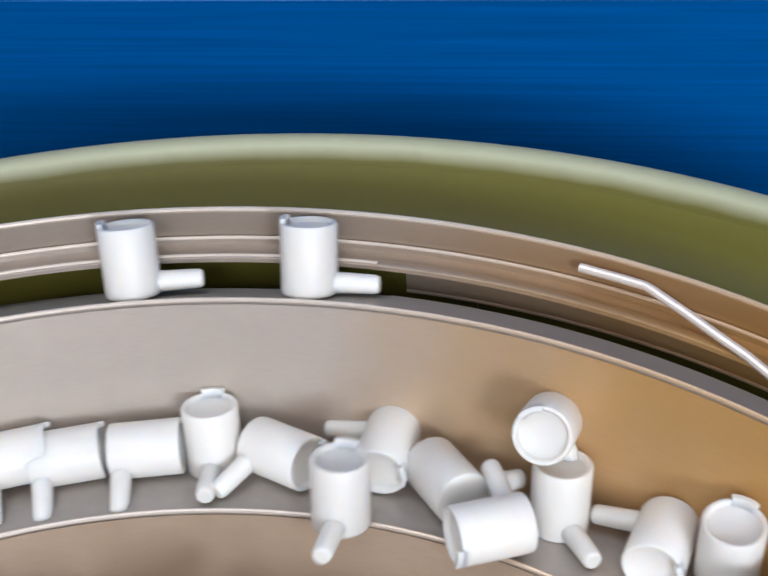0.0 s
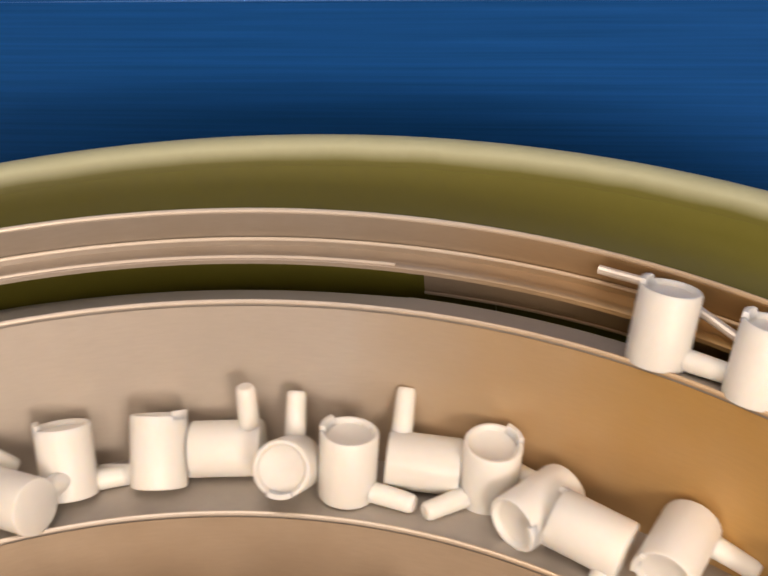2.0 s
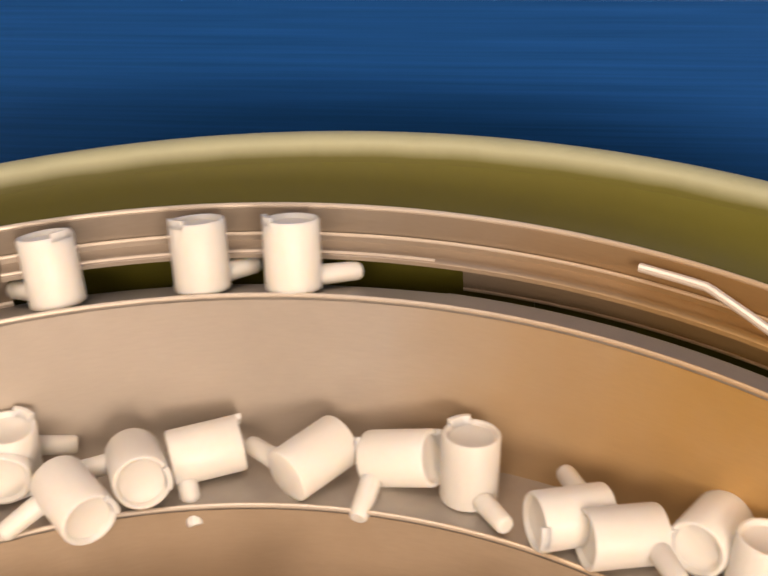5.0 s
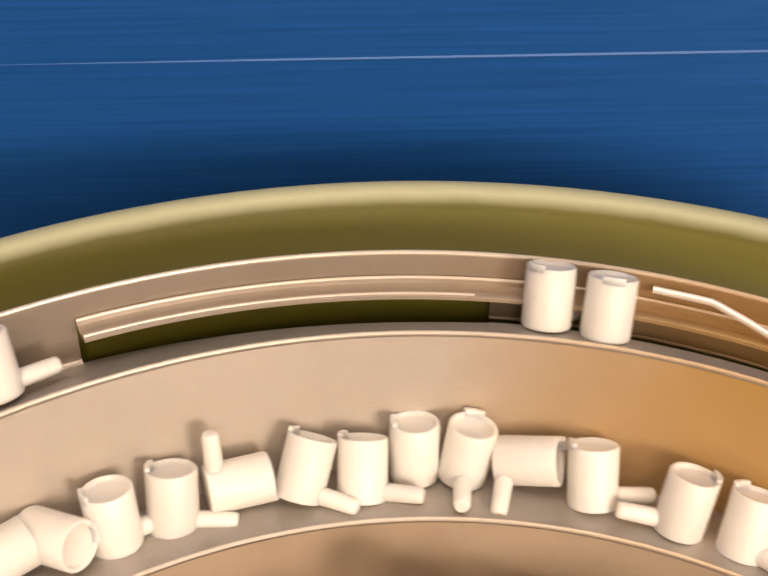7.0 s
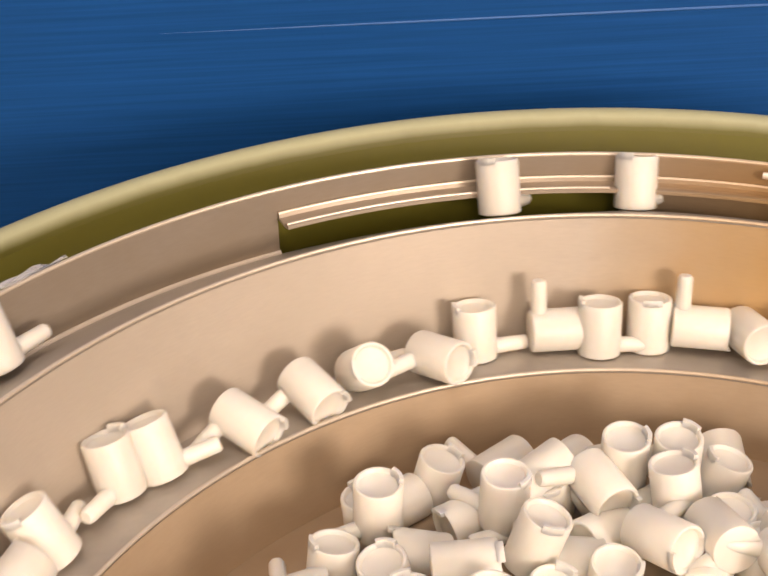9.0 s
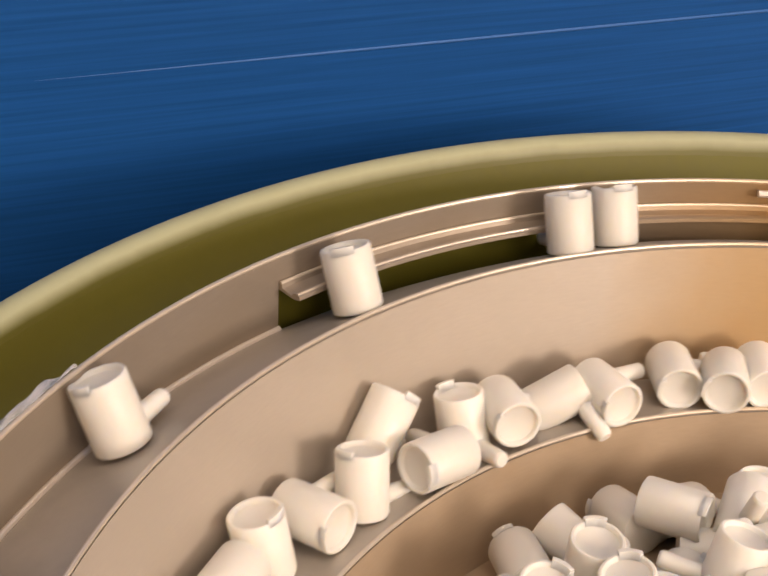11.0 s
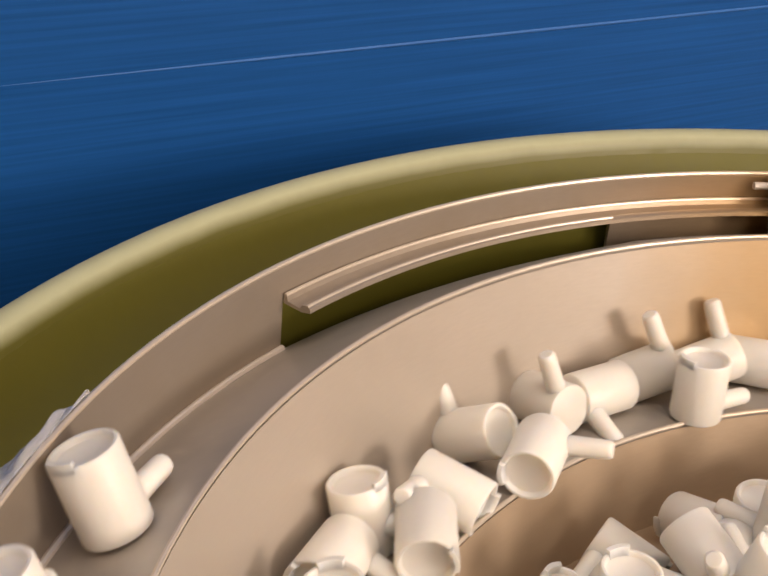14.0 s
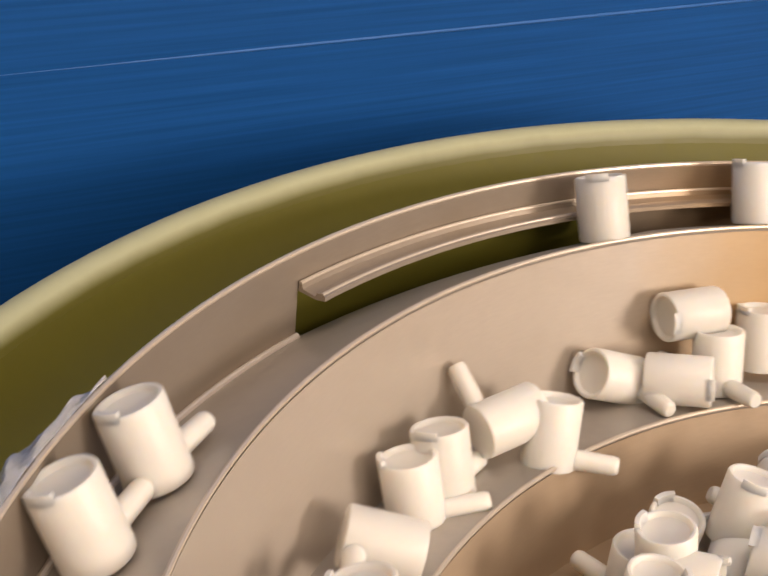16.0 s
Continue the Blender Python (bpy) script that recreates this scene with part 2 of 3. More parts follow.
# ---- vibratory bowl ----
def bowl_feeder():
    bowl = tagged(new("bowl_feeder"), "vibratory bowl feeder, olive green outside with stainless steel spiral tracks", "machine")
    bowl.location = (0, 0, BZ)
    shell = [(0.3046, 0, -0.0545), (0.2990, 0, -0.0543), (0.2968, 0, -0.0545), (0.2957, 0, -0.0560), (0.2937, 0, -0.0612), (0.2905, 0, -0.0665), (0.2850, 0, -0.0710), (0.2740, 0, -0.0745), (0.2640, 0, -0.0755), (0.2622, 0, -0.0765), (0.2620, 0, -0.1450), (0.2300, 0, -0.1460), (0.2300, 0, -0.1500),
             (0.2640, 0, -0.1550), (0.2700, 0, -0.1200), (0.2900, 0, -0.0850), (0.3030, 0, -0.0620)]
    part("outer_shell", ring(shell, 0, math.tau, 160, 0, True), GREEN, bowl, "olive green painted outer shell")
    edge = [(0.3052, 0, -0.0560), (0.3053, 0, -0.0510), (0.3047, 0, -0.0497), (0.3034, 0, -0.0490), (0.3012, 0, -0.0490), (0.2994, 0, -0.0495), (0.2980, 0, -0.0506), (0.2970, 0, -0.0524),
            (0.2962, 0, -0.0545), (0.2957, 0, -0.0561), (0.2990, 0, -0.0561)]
    part("rim_edge", ring(edge, 0, math.tau, 200, 0, True), RIM, bowl, "pale rounded rim of the shell")
    part("inner_green_band", ring([(0.2585, SPREAD, -0.0590), (0.2597, SPREAD, -0.0590), (0.2597, SPREAD, -0.1000), (0.2585, SPREAD, -0.1000)], 0.20, 0.88, 40), GREEN, bowl)
    w, t, top, foot = 0.2516, 0.0013, -0.0460, -0.0668
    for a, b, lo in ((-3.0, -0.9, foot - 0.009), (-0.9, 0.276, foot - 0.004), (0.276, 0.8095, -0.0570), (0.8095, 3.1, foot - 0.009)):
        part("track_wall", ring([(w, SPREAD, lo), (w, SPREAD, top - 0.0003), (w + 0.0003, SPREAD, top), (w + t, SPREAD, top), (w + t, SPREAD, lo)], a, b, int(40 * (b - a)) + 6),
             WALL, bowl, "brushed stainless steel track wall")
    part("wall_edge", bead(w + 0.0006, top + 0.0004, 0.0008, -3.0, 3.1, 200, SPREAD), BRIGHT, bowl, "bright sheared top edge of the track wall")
    rail = [(w - 0.0003, SPREAD, -0.0548), (w - 0.0014, SPREAD, -0.0548), (w - 0.0018, SPREAD, -0.0562), (0.2456, SPREAD, -0.0568), (0.2450, SPREAD, -0.0555), (0.2432, SPREAD, -0.0553),
            (0.2422, SPREAD, -0.0558), (0.2420, SPREAD, -0.0570), (0.2450, SPREAD, -0.0577), (w - 0.0003, SPREAD, -0.0572)]
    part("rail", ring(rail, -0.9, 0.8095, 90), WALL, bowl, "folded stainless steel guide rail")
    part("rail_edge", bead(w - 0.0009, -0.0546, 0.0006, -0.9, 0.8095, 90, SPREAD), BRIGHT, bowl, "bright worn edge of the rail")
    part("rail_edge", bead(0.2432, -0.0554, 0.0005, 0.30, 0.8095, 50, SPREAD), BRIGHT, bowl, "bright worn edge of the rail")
    slope = math.tan(radians(22.5))
    r0, z0 = 0.2267, -0.0573
    deep = z0 - 0.0152
    for a, b, ra, rk, low in ((-3.0, -0.9, w, SPREAD, deep), (-0.9, 0.28, 0.2385, 0.002, z0 - slope * (0.2385 - r0)), (0.8095, 3.1, w, SPREAD, deep)):
        part("upper_track", ring([(r0, 0, z0), (ra, rk, low), (ra, rk, low - 0.002), (r0, 0, z0 - 0.002)], a, b, int(40 * (b - a)) + 6), TRACK, bowl, "worn steel upper track")
    bm, rows = bmesh.new(), []
    for i in range(31):
        f = i / 30
        th = 0.28 + (0.8095 - 0.28) * f
        ro = 0.2390 + (w + SPREAD * 0.8095 - 0.2390) * f ** 1.3
        zi = z0 + RISE * th
        zo = zi + (deep - z0) * f + slope * (r0 - 0.2390) * (1 - f)
        rows.append([bm.verts.new(at(r, th, z)) for r, z in ((r0, zi), (ro, zo), (ro, zo - 0.002), (r0, zi - 0.002))])
    for p, q in zip(rows, rows[1:]):
        for j in range(4):
            bm.faces.new((p[j], p[(j + 1) % 4], q[(j + 1) % 4], q[j]))
    part("upper_track", bm, TRACK, bowl, "worn steel upper track narrowing along the window")
    part("foot_line", bead(w - 0.0002, foot - 0.0040, 0.0005, -0.9, 0.276, 60, SPREAD), BRIGHT, bowl, "bright lower edge of the track wall")
    part("foot_line", bead(w - 0.0008, deep + 0.0011, 0.0010, 0.8095, 3.1, 90, SPREAD), WIRE, bowl, "bright weld line at the wall's foot")
    part("upper_lip", bead(r0, z0 + 0.0003, 0.0007, -3.0, 3.1, 200), BRIGHT, bowl, "bright rounded edge of the upper track")
    r1, z1, r2, z2 = 0.2165, -0.1055, 0.1867, -0.0983
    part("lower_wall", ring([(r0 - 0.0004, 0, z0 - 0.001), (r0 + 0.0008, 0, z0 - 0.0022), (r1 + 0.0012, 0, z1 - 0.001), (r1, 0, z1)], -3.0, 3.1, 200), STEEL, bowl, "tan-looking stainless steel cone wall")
    part("lower_track", ring([(r2, 0, z2), (r1, 0, z1), (r1, 0, z1 - 0.002), (r2, 0, z2 - 0.002)], -3.0, 3.1, 200), TRACK, bowl, "worn steel lower track")
    part("lower_lip", bead(r2, z2 + 0.0002, 0.0007, -3.0, 3.1, 200), BRIGHT, bowl, "bright rounded edge of the lower track")
    part("inner_wall", ring([(r2 - 0.0004, 0, z2 - 0.001), (r2 + 0.0008, 0, z2 - 0.0022), (0.1747, 0, -0.1570), (0.1735, 0, -0.1560)], -3.0, 3.1, 200), INNER, bowl, "stainless steel inner wall")
    bottom = [(0.1990, 0, -0.1560), (0.1870, 0, -0.1320), (0.1800, 0, -0.1280), (0.1480, 0, -0.1190), (0.1000, 0, -0.1150), (0.0400, 0, -0.1130), (0.0005, 0, -0.1120), (0.0005, 0, -0.1580), (0.1000, 0, -0.1580)]
    part("bowl_bottom", ring(bottom, 0, math.tau, 120, 0, True), INNER, bowl, "scuffed steel bowl bottom, darkened for shade")
    pts = [at(0.2492, 0.0713, -0.0486), at(0.2490, 0.05, -0.0487), at(0.2488, 0.025, -0.0487), at(0.2485, -0.003, -0.0487), at(0.2480, -0.012, -0.0490),
           at(0.2472, -0.022, -0.0494), at(0.2455, -0.055, -0.0512), at(0.2438, -0.090, -0.0532), at(0.2420, -0.1292, -0.0549), at(0.2405, -0.16, -0.0567)]
    part("guide_wire", tube(pts, 0.0013, 10), WIRE, bowl, "bent bright steel guide wire")
    part("base_ring", ring([(0.23, 0, -0.150), (0.27, 0, -0.156), (0.27, 0, -0.25), (0.18, 0, -0.25), (0.18, 0, -0.160)], 0, math.tau, 64, 0, True), TABLE, bowl)
    return bowl


bowl_feeder()


def machine_table():
    t = tagged(new("machine_table"), "grey painted machine table under the feeder", "table")
    part("tabletop", box(-0.36, -0.5, 0.71, 0.5, 0.26, 0.75, 0.004), TABLE, t)
    for x in (-0.32, 0.42):
        for y in (-0.46, 0.2):
            part("leg", box(x, y, 0.0, x + 0.04, y + 0.04, 0.711), TABLE, t)


machine_table()


# ---- white plastic caps ----
CUP_R, CUP_H = 0.0080, 0.0203


def white_cap():
    """A blind cup with a side stem at its closed end. The origin is the middle of its closed face."""
    cap = new("plastic_cap")
    outer = [(0.0, 0.0), (CUP_R - 0.0008, 0.0), (CUP_R - 0.0002, 0.0003), (CUP_R, 0.0010), (CUP_R, CUP_H - 0.0006), (CUP_R - 0.0004, CUP_H),
             (CUP_R - 0.0011, CUP_H), (CUP_R - 0.0015, CUP_H - 0.0005), (CUP_R - 0.0018, CUP_H - 0.0013), (CUP_R - 0.0026, CUP_H - 0.0017), (0.0, CUP_H - 0.0019)]
    bm = bmesh.new()
    n = 28
    rows = []
    for r, z in outer:
        rows.append([bm.verts.new((0, 0, z))] if r == 0 else [bm.verts.new((r * math.cos(math.tau * i / n), r * math.sin(math.tau * i / n), z)) for i in range(n)])
    for a, b in zip(rows, rows[1:]):
        for i in range(n):
            j = (i + 1) % n
            f = [a[i], a[j], b[j], b[i]] if len(a) > 1 and len(b) > 1 else [a[0], b[j], b[i]] if len(a) == 1 else [a[i], a[j], b[0]]
            bm.faces.new(f)
    # low tab on the rim, opposite the stem
    arc = [math.pi + (i / 8 - 0.5) * 0.9 for i in range(9)]
    tab = [[bm.verts.new((r * math.cos(a), r * math.sin(a), z)) for r, z in ((CUP_R + 0.0001, CUP_H - 0.0012), (CUP_R, CUP_H + 0.0013), (CUP_R - 0.0013, CUP_H + 0.0013), (CUP_R - 0.0019, CUP_H - 0.0012))] for a in arc]
    for a, b in zip(tab, tab[1:]):
        for j in range(4):
            bm.faces.new((a[j], a[(j + 1) % 4], b[(j + 1) % 4], b[j]))
    bm.faces.new(tab[0])
    bm.faces.new(tab[-1])
    part("cup", bm, WHITE, cap)
    bm = tube([(CUP_R - 0.0015, 0, 0.0032), (CUP_R + 0.004, 0, 0.0032), (CUP_R + 0.0108, 0, 0.0031), (CUP_R + 0.0116, 0, 0.0031), (CUP_R + 0.0120, 0, 0.0031)], 0.0030, 14)
    for v in bm.verts:
        s = 1.0 - 0.10 * (v.co.x - CUP_R) / 0.012 - (0.10 if v.co.x > CUP_R + 0.0112 else 0) - (0.12 if v.co.x > CUP_R + 0.0118 else 0)
        v.co.y *= s
        v.co.z = 0.0031 + (v.co.z - 0.0031) * s
    part("stem", bm, WHITE, cap)
    return tagged(cap, "small white plastic cap with an open end and a side stem", "plastic part", "caps in the bowl feeder")


FIRST = white_cap()
POOL = [FIRST] + [copy_thing(FIRST, Matrix()) for _ in range(143 + 205)]
USED = []


def cap():
    USED.append(POOL[len(USED)])
    return USED[-1]


def seat(code, th, r, z):
    """The pose of a cap whose body's middle is at (r, th, z); code: where its open end and its stem point,
    in the track's frame: Up, Down, Left (the way it travels), Right, Front (inwards), Back, G (inwards, drooping), V (up the wall), W (up the wall, leaning ahead),
    or six numbers: the open end's and the stem's direction along the travel, outwards and up."""
    tilt = radians(22.5 if r > 0.222 else 14.0)
    out = Vector((-math.sin(th), math.cos(th), 0))
    along = Vector((-math.cos(th), -math.sin(th), 0))
    up = Vector((0, 0, 1)) * math.cos(tilt) + out * math.sin(tilt)
    back = out * math.cos(tilt) - Vector((0, 0, 1)) * math.sin(tilt)
    ways = {"U": up, "D": -up, "L": along, "R": -along, "F": -back, "B": back,
            "G": -back * 0.86 - up * 0.5, "V": Vector((0, 0, 1)) * 0.97 + out * 0.2, "W": Vector((0, 0, 1)) * 0.95 + out * 0.2 + along * 0.32}
    if isinstance(code, str):
        ax, st = code.split(",")
        a, s = sum((ways[c] for c in ax), Vector()).normalized(), sum((ways[c] for c in st), Vector())
    else:
        a, s = ((along * u + back * v + up * w) for u, v, w in (code[:3], code[3:]))
        a.normalize()
    s = (s - a * s.dot(a)).normalized()
    m = Matrix((s, a.cross(s), a)).transposed().to_4x4()
    m.translation = at(r, th, z + RISE * th + BZ) - a * CUP_H / 2
    return m


PACE_LOW, PACE_UP = 0.64, 0.58
rnd = random.Random(4)
QUEUE = {"before": 0, "after": 0}


def ride(upper, code, seen):
    """Key one cap along its track: rows of (seconds, angle, radius, height) and its code where it turns, carried on before and after."""
    thing = cap()
    w = PACE_UP if upper else PACE_LOW
    rows = []
    t0, th0, r0, z0 = seen[0][:4]
    early = []
    t = t0 - 0.7
    limit = -2.4 - 0.1 * (QUEUE["before"] % 30)
    while t > -0.69:
        tt = max(t, 0.0)
        th = th0 - w * (t0 - tt)
        if r0 > 0.222:
            early.append((tt, max(th, limit), 0.239 if th < -0.4 else r0, z0 if th > -0.4 else -0.0535))
        else:
            low = max(0.0, -0.5 - th)
            heaped = min(1.0, max(0.0, (low - 2.6) / 1.5))  # a turn earlier it still lies among the heap
            early.append((tt, th, r0 - 0.0078 * low - 0.030 * heaped, z0 + 0.0002 * low - 0.010 * heaped))
        t -= 0.7
    if r0 > 0.222 and t0 > 4:
        QUEUE["before"] += 1
    rows = early[::-1] + list(seen)
    t1, th1, r1, z1 = seen[-1][:4]
    drop = (rnd.uniform(0.02, 0.10), rnd.uniform(2.2, 4.4), rnd.uniform(-0.105, -0.090))
    fallen = None
    t = t1 + 0.7
    stop = 4.3 - 0.1 * QUEUE["after"]
    if r1 > 0.222:
        QUEUE["after"] += 1
    while t < 16.69 and t1 < 16.0:
        tt = min(t, 16.0)
        th = th1 + w * (tt - t1)
        if r1 > 0.222:
            rows.append((tt, min(th, stop), max(r1, 0.239), z1))
        elif th < 2.2 and z1 > -0.115:
            rows.append((tt, th, r1, z1))
        else:
            rows.append((tt, drop[1] if th > 2.2 else th, drop[0], drop[2]))
        t += 0.7
    poses, now = [], seen[0][4] if len(seen[0]) > 4 else code
    for t, th, r, z, *other in rows:
        if (t, th) in [q[:2] for q in seen]:
            now = other[0] if other else code
        poses.append((t, seat(now, th, r, z)))
    walk(thing, poses)


def heap(count):
    """Loose caps lying in the bowl's bottom, creeping round with its shaking."""
    rnd = random.Random(11)
    spots = []
    tries = 0
    while len(spots) < count:
        tries += 1
        th = rnd.uniform(-math.pi, math.pi)
        layer = 0 if len(spots) < 140 and tries < 6000 else 1
        reach = (0.144 if layer == 0 else 0.122) if th > 1.75 or th < -2.1 else 0.164 if layer == 0 else 0.150
        r = math.sqrt(rnd.uniform(0.085 ** 2, reach ** 2))
        p = at(r, th, 0)
        if all((p - q).length > (0.0172 if layer == k else 0.008) for q, k in spots):
            spots.append((p, layer))
            c = cap()
            turn = Matrix.Rotation(rnd.uniform(0, math.tau), 3, "Z")
            lying = rnd.random() < 0.6
            tip = Matrix.Rotation(radians(rnd.uniform(70, 110) if lying else rnd.uniform(-18, 18)), 3, "Y")
            roll = Matrix.Rotation(rnd.uniform(0, math.tau), 3, "Z")
            base = (turn @ tip @ roll)
            z = -0.1148 - 0.12 * max(0, r - 0.1) - 0.12 * max(0, r - 0.148) + (0.0082 if lying else 0.0102) + 0.0110 * layer
            pace = 0.26 + rnd.uniform(-0.02, 0.02)
            rows = []
            for k in range(9):
                t = 2.0 * k
                a = th + pace * (t - 12.0)
                m = (Matrix.Rotation(pace * (t - 12.0), 3, "Z") @ base).to_4x4()
                m.translation = at(r, a, z + BZ) - (m.to_3x3() @ Vector((0, 0, CUP_H / 2)))
                rows.append((t, m))
            walk(c, rows)


# ---- scrap of clear film stuck on the wall's edge ----
def clear_film():
    m = bpy.data.materials.new("clear_film")
    m.use_nodes = True
    b = m.node_tree.nodes["Principled BSDF"]
    b.inputs["Base Color"].default_value = (0.93, 0.93, 0.95, 1)
    b.inputs["Roughness"].default_value = 0.22
    b.inputs["Transmission Weight"].default_value = 0.8
    bm = bmesh.new()
    g = random.Random(3)
    rows = []
    n = 60
    for i in range(n + 1):
        th = 1.125 + 0.34 * i / n
        wide = 0.25 + 0.75 * min(1.0, i / 12) * (0.85 + 0.25 * math.sin(i * 0.37))
        row = []
        for j in range(9):
            u = j / 8
            r = 0.2523 + SPREAD * th + 0.0060 * wide * u
            fold = 0.0010 * math.sin(9.0 * u + 0.35 * i) + 0.0006 * math.sin(0.8 * i + 4 * u) + g.uniform(-0.0002, 0.0002)
            row.append(bm.verts.new(at(r, th + 0.012 * u, -0.0446 + RISE * th + 0.0012 * math.sin(math.pi * u) - 0.0035 * u * u + fold * (0.3 + u))))
        rows.append(row)
    for a, b2 in zip(rows, rows[1:]):
        for j in range(8):
            bm.faces.new((a[j], a[j + 1], b2[j + 1], b2[j]))
    bmesh.ops.solidify(bm, geom=bm.faces[:], thickness=0.00015)
    o = part("clear_film", bm, m)
    o.location = (0, 0, BZ)
    return tagged(o, "crumpled strip of clear plastic film on the track wall's edge", "film")


clear_film()


# ---- all that moves ----
def motions():
    ride(False, "R,G", ((0, 0.767, 0.2108, -0.0937),))
    ride(False, "R,G", ((0, 0.698, 0.2094, -0.0952),))
    ride(False, "R,G", ((0, 0.589, 0.2080, -0.0947),))
    ride(False, "U,F", ((0, 0.499, 0.2100, -0.0931), (0.5, 0.793, 0.2110, -0.0914),))
    ride(False, (-0.85, -0.52, 0.02, 0.5, -0.83, -0.26), ((0, 0.401, 0.2046, -0.0939), (0.5, 0.691, 0.2016, -0.0925),))
    ride(False, (-0.01, -0.99, -0.17, 1.0, 0.01, -0.09), ((0, 0.262, 0.2106, -0.0939), (0.5, 0.570, 0.2005, -0.0899),))
    ride(False, "LB,R", ((0, 0.171, 0.2030, -0.0935), (0.5, 0.487, 0.2051, -0.0941),))
    ride(False, (0.74, -0.67, -0.06, 0.66, 0.69, 0.31), ((0, 0.080, 0.1877, -0.0897), (0.5, 0.393, 0.1880, -0.0878), (1, 0.747, 0.1876, -0.0896),))
    ride(False, (-0.14, -0.95, 0.27, -0.58, -0.15, -0.8), ((0, 0.052, 0.2146, -0.0753), (0.5, 0.256, 0.2137, -0.0829), (1, 0.621, 0.2099, -0.0939),))
    ride(False, (0.04, -0.04, 1.0, -0.74, -0.68, 0.01), ((0, 0.023, 0.2090, -0.0930), (0.5, 0.330, 0.2050, -0.0941), (1, 0.695, 0.2087, -0.0928),))
    ride(False, (-0.21, -0.97, -0.1, 0.97, -0.19, -0.17), ((0, -0.115, 0.2082, -0.0948), (0.5, 0.166, 0.1960, -0.0901), (1, 0.515, 0.1921, -0.0908), (1.5, 0.794, 0.1860, -0.0883),))
    ride(False, (-0.02, -0.27, 0.96, -0.15, -0.95, -0.27), ((0, -0.194, 0.2117, -0.0884), (0.5, 0.101, 0.2082, -0.0954), (1, 0.472, 0.2077, -0.0927), (1.5, 0.781, 0.2112, -0.0909),))
    ride(False, (0.0, 0.14, 0.99, -0.32, -0.94, 0.13), ((0.5, 0.025, 0.1961, -0.0903), (1, 0.405, 0.1973, -0.0900), (1.5, 0.718, 0.1983, -0.0902),))
    ride(False, (-0.03, 0.03, 1.0, 0.01, 1.0, -0.03), ((0.5, -0.041, 0.2024, -0.0924), (1, 0.335, 0.2019, -0.0912), (1.5, 0.653, 0.2073, -0.0925),))
    ride(False, (0.69, -0.25, -0.68, -0.72, -0.18, -0.67), ((0.5, -0.087, 0.2143, -0.0726), (1, 0.258, 0.2139, -0.0785), (1.5, 0.557, 0.2123, -0.0856),))
    ride(False, "LB,R", ((0.5, -0.131, 0.2112, -0.0912), (1, 0.222, 0.2033, -0.0936), (1.5, 0.519, 0.1952, -0.0916), (2, 0.793, 0.1945, -0.0915),))
    ride(False, (-0.05, 0.28, 0.96, -0.99, 0.12, -0.09), ((1, 0.113, 0.2016, -0.0911), (1.5, 0.403, 0.1999, -0.0917), (2, 0.717, 0.2063, -0.0923),))
    ride(False, (-0.08, 0.42, 0.9, 0.91, 0.41, -0.11), ((1, 0.016, 0.2117, -0.0884), (1.5, 0.297, 0.2110, -0.0919), (2, 0.592, 0.2053, -0.0920),))
    ride(False, "L,V", ((1, -0.063, 0.2104, -0.0951), (1.5, 0.204, 0.2079, -0.0948), (2, 0.501, 0.2075, -0.0945), (2.5, 0.805, 0.2105, -0.0949),))
    ride(False, (-0.07, -0.0, 1.0, -0.98, -0.2, -0.07), ((1.5, 0.050, 0.2019, -0.0915), (2, 0.327, 0.2006, -0.0908), (2.5, 0.623, 0.2006, -0.0909),))
    ride(False, (-0.98, 0.19, -0.07, 0.04, 0.51, 0.86), ((1.5, -0.063, 0.2106, -0.0943), (2, 0.234, 0.2086, -0.0950), (2.5, 0.529, 0.2072, -0.0946),))
    ride(False, (-0.11, -0.17, 0.98, 0.61, -0.79, -0.07), ((1.5, -0.159, 0.2110, -0.0921), (2, 0.145, 0.2094, -0.0930), (2.5, 0.433, 0.2046, -0.0914), (3, 0.787, 0.2093, -0.0930),))
    ride(False, (0.36, -0.93, -0.11, 0.93, 0.36, -0.03), ((2, 0.065, 0.2021, -0.0934), (2.5, 0.356, 0.2065, -0.0944), (3, 0.703, 0.2018, -0.0932),))
    ride(False, (0.99, -0.05, 0.16, 0.09, -0.65, -0.75), ((2, -0.013, 0.1987, -0.0923), (2.5, 0.275, 0.1947, -0.0893), (3, 0.616, 0.1939, -0.0911),))
    ride(False, (-0.08, -0.97, -0.23, -0.96, 0.14, -0.26), ((2, -0.112, 0.2078, -0.0947), (2.5, 0.169, 0.2016, -0.0916), (3, 0.504, 0.2000, -0.0926), (3.5, 0.770, 0.2007, -0.0929),))
    ride(False, (0.98, -0.1, 0.19, 0.01, -0.86, -0.5), ((2.5, 0.036, 0.2106, -0.0952), (3, 0.368, 0.2066, -0.0944), (3.5, 0.686, 0.2077, -0.0947),))
    ride(False, (-0.13, 0.18, 0.97, -0.99, -0.0, -0.13), ((2.5, -0.061, 0.2094, -0.0930), (3, 0.268, 0.2098, -0.0932), (3.5, 0.580, 0.2049, -0.0926),))
    ride(False, (-0.02, -0.93, -0.36, -0.56, 0.31, -0.77), ((2.5, -0.197, 0.2111, -0.0917), (3, 0.183, 0.2110, -0.0927), (3.5, 0.499, 0.2123, -0.0908), (4, 0.818, 0.2117, -0.0891),))
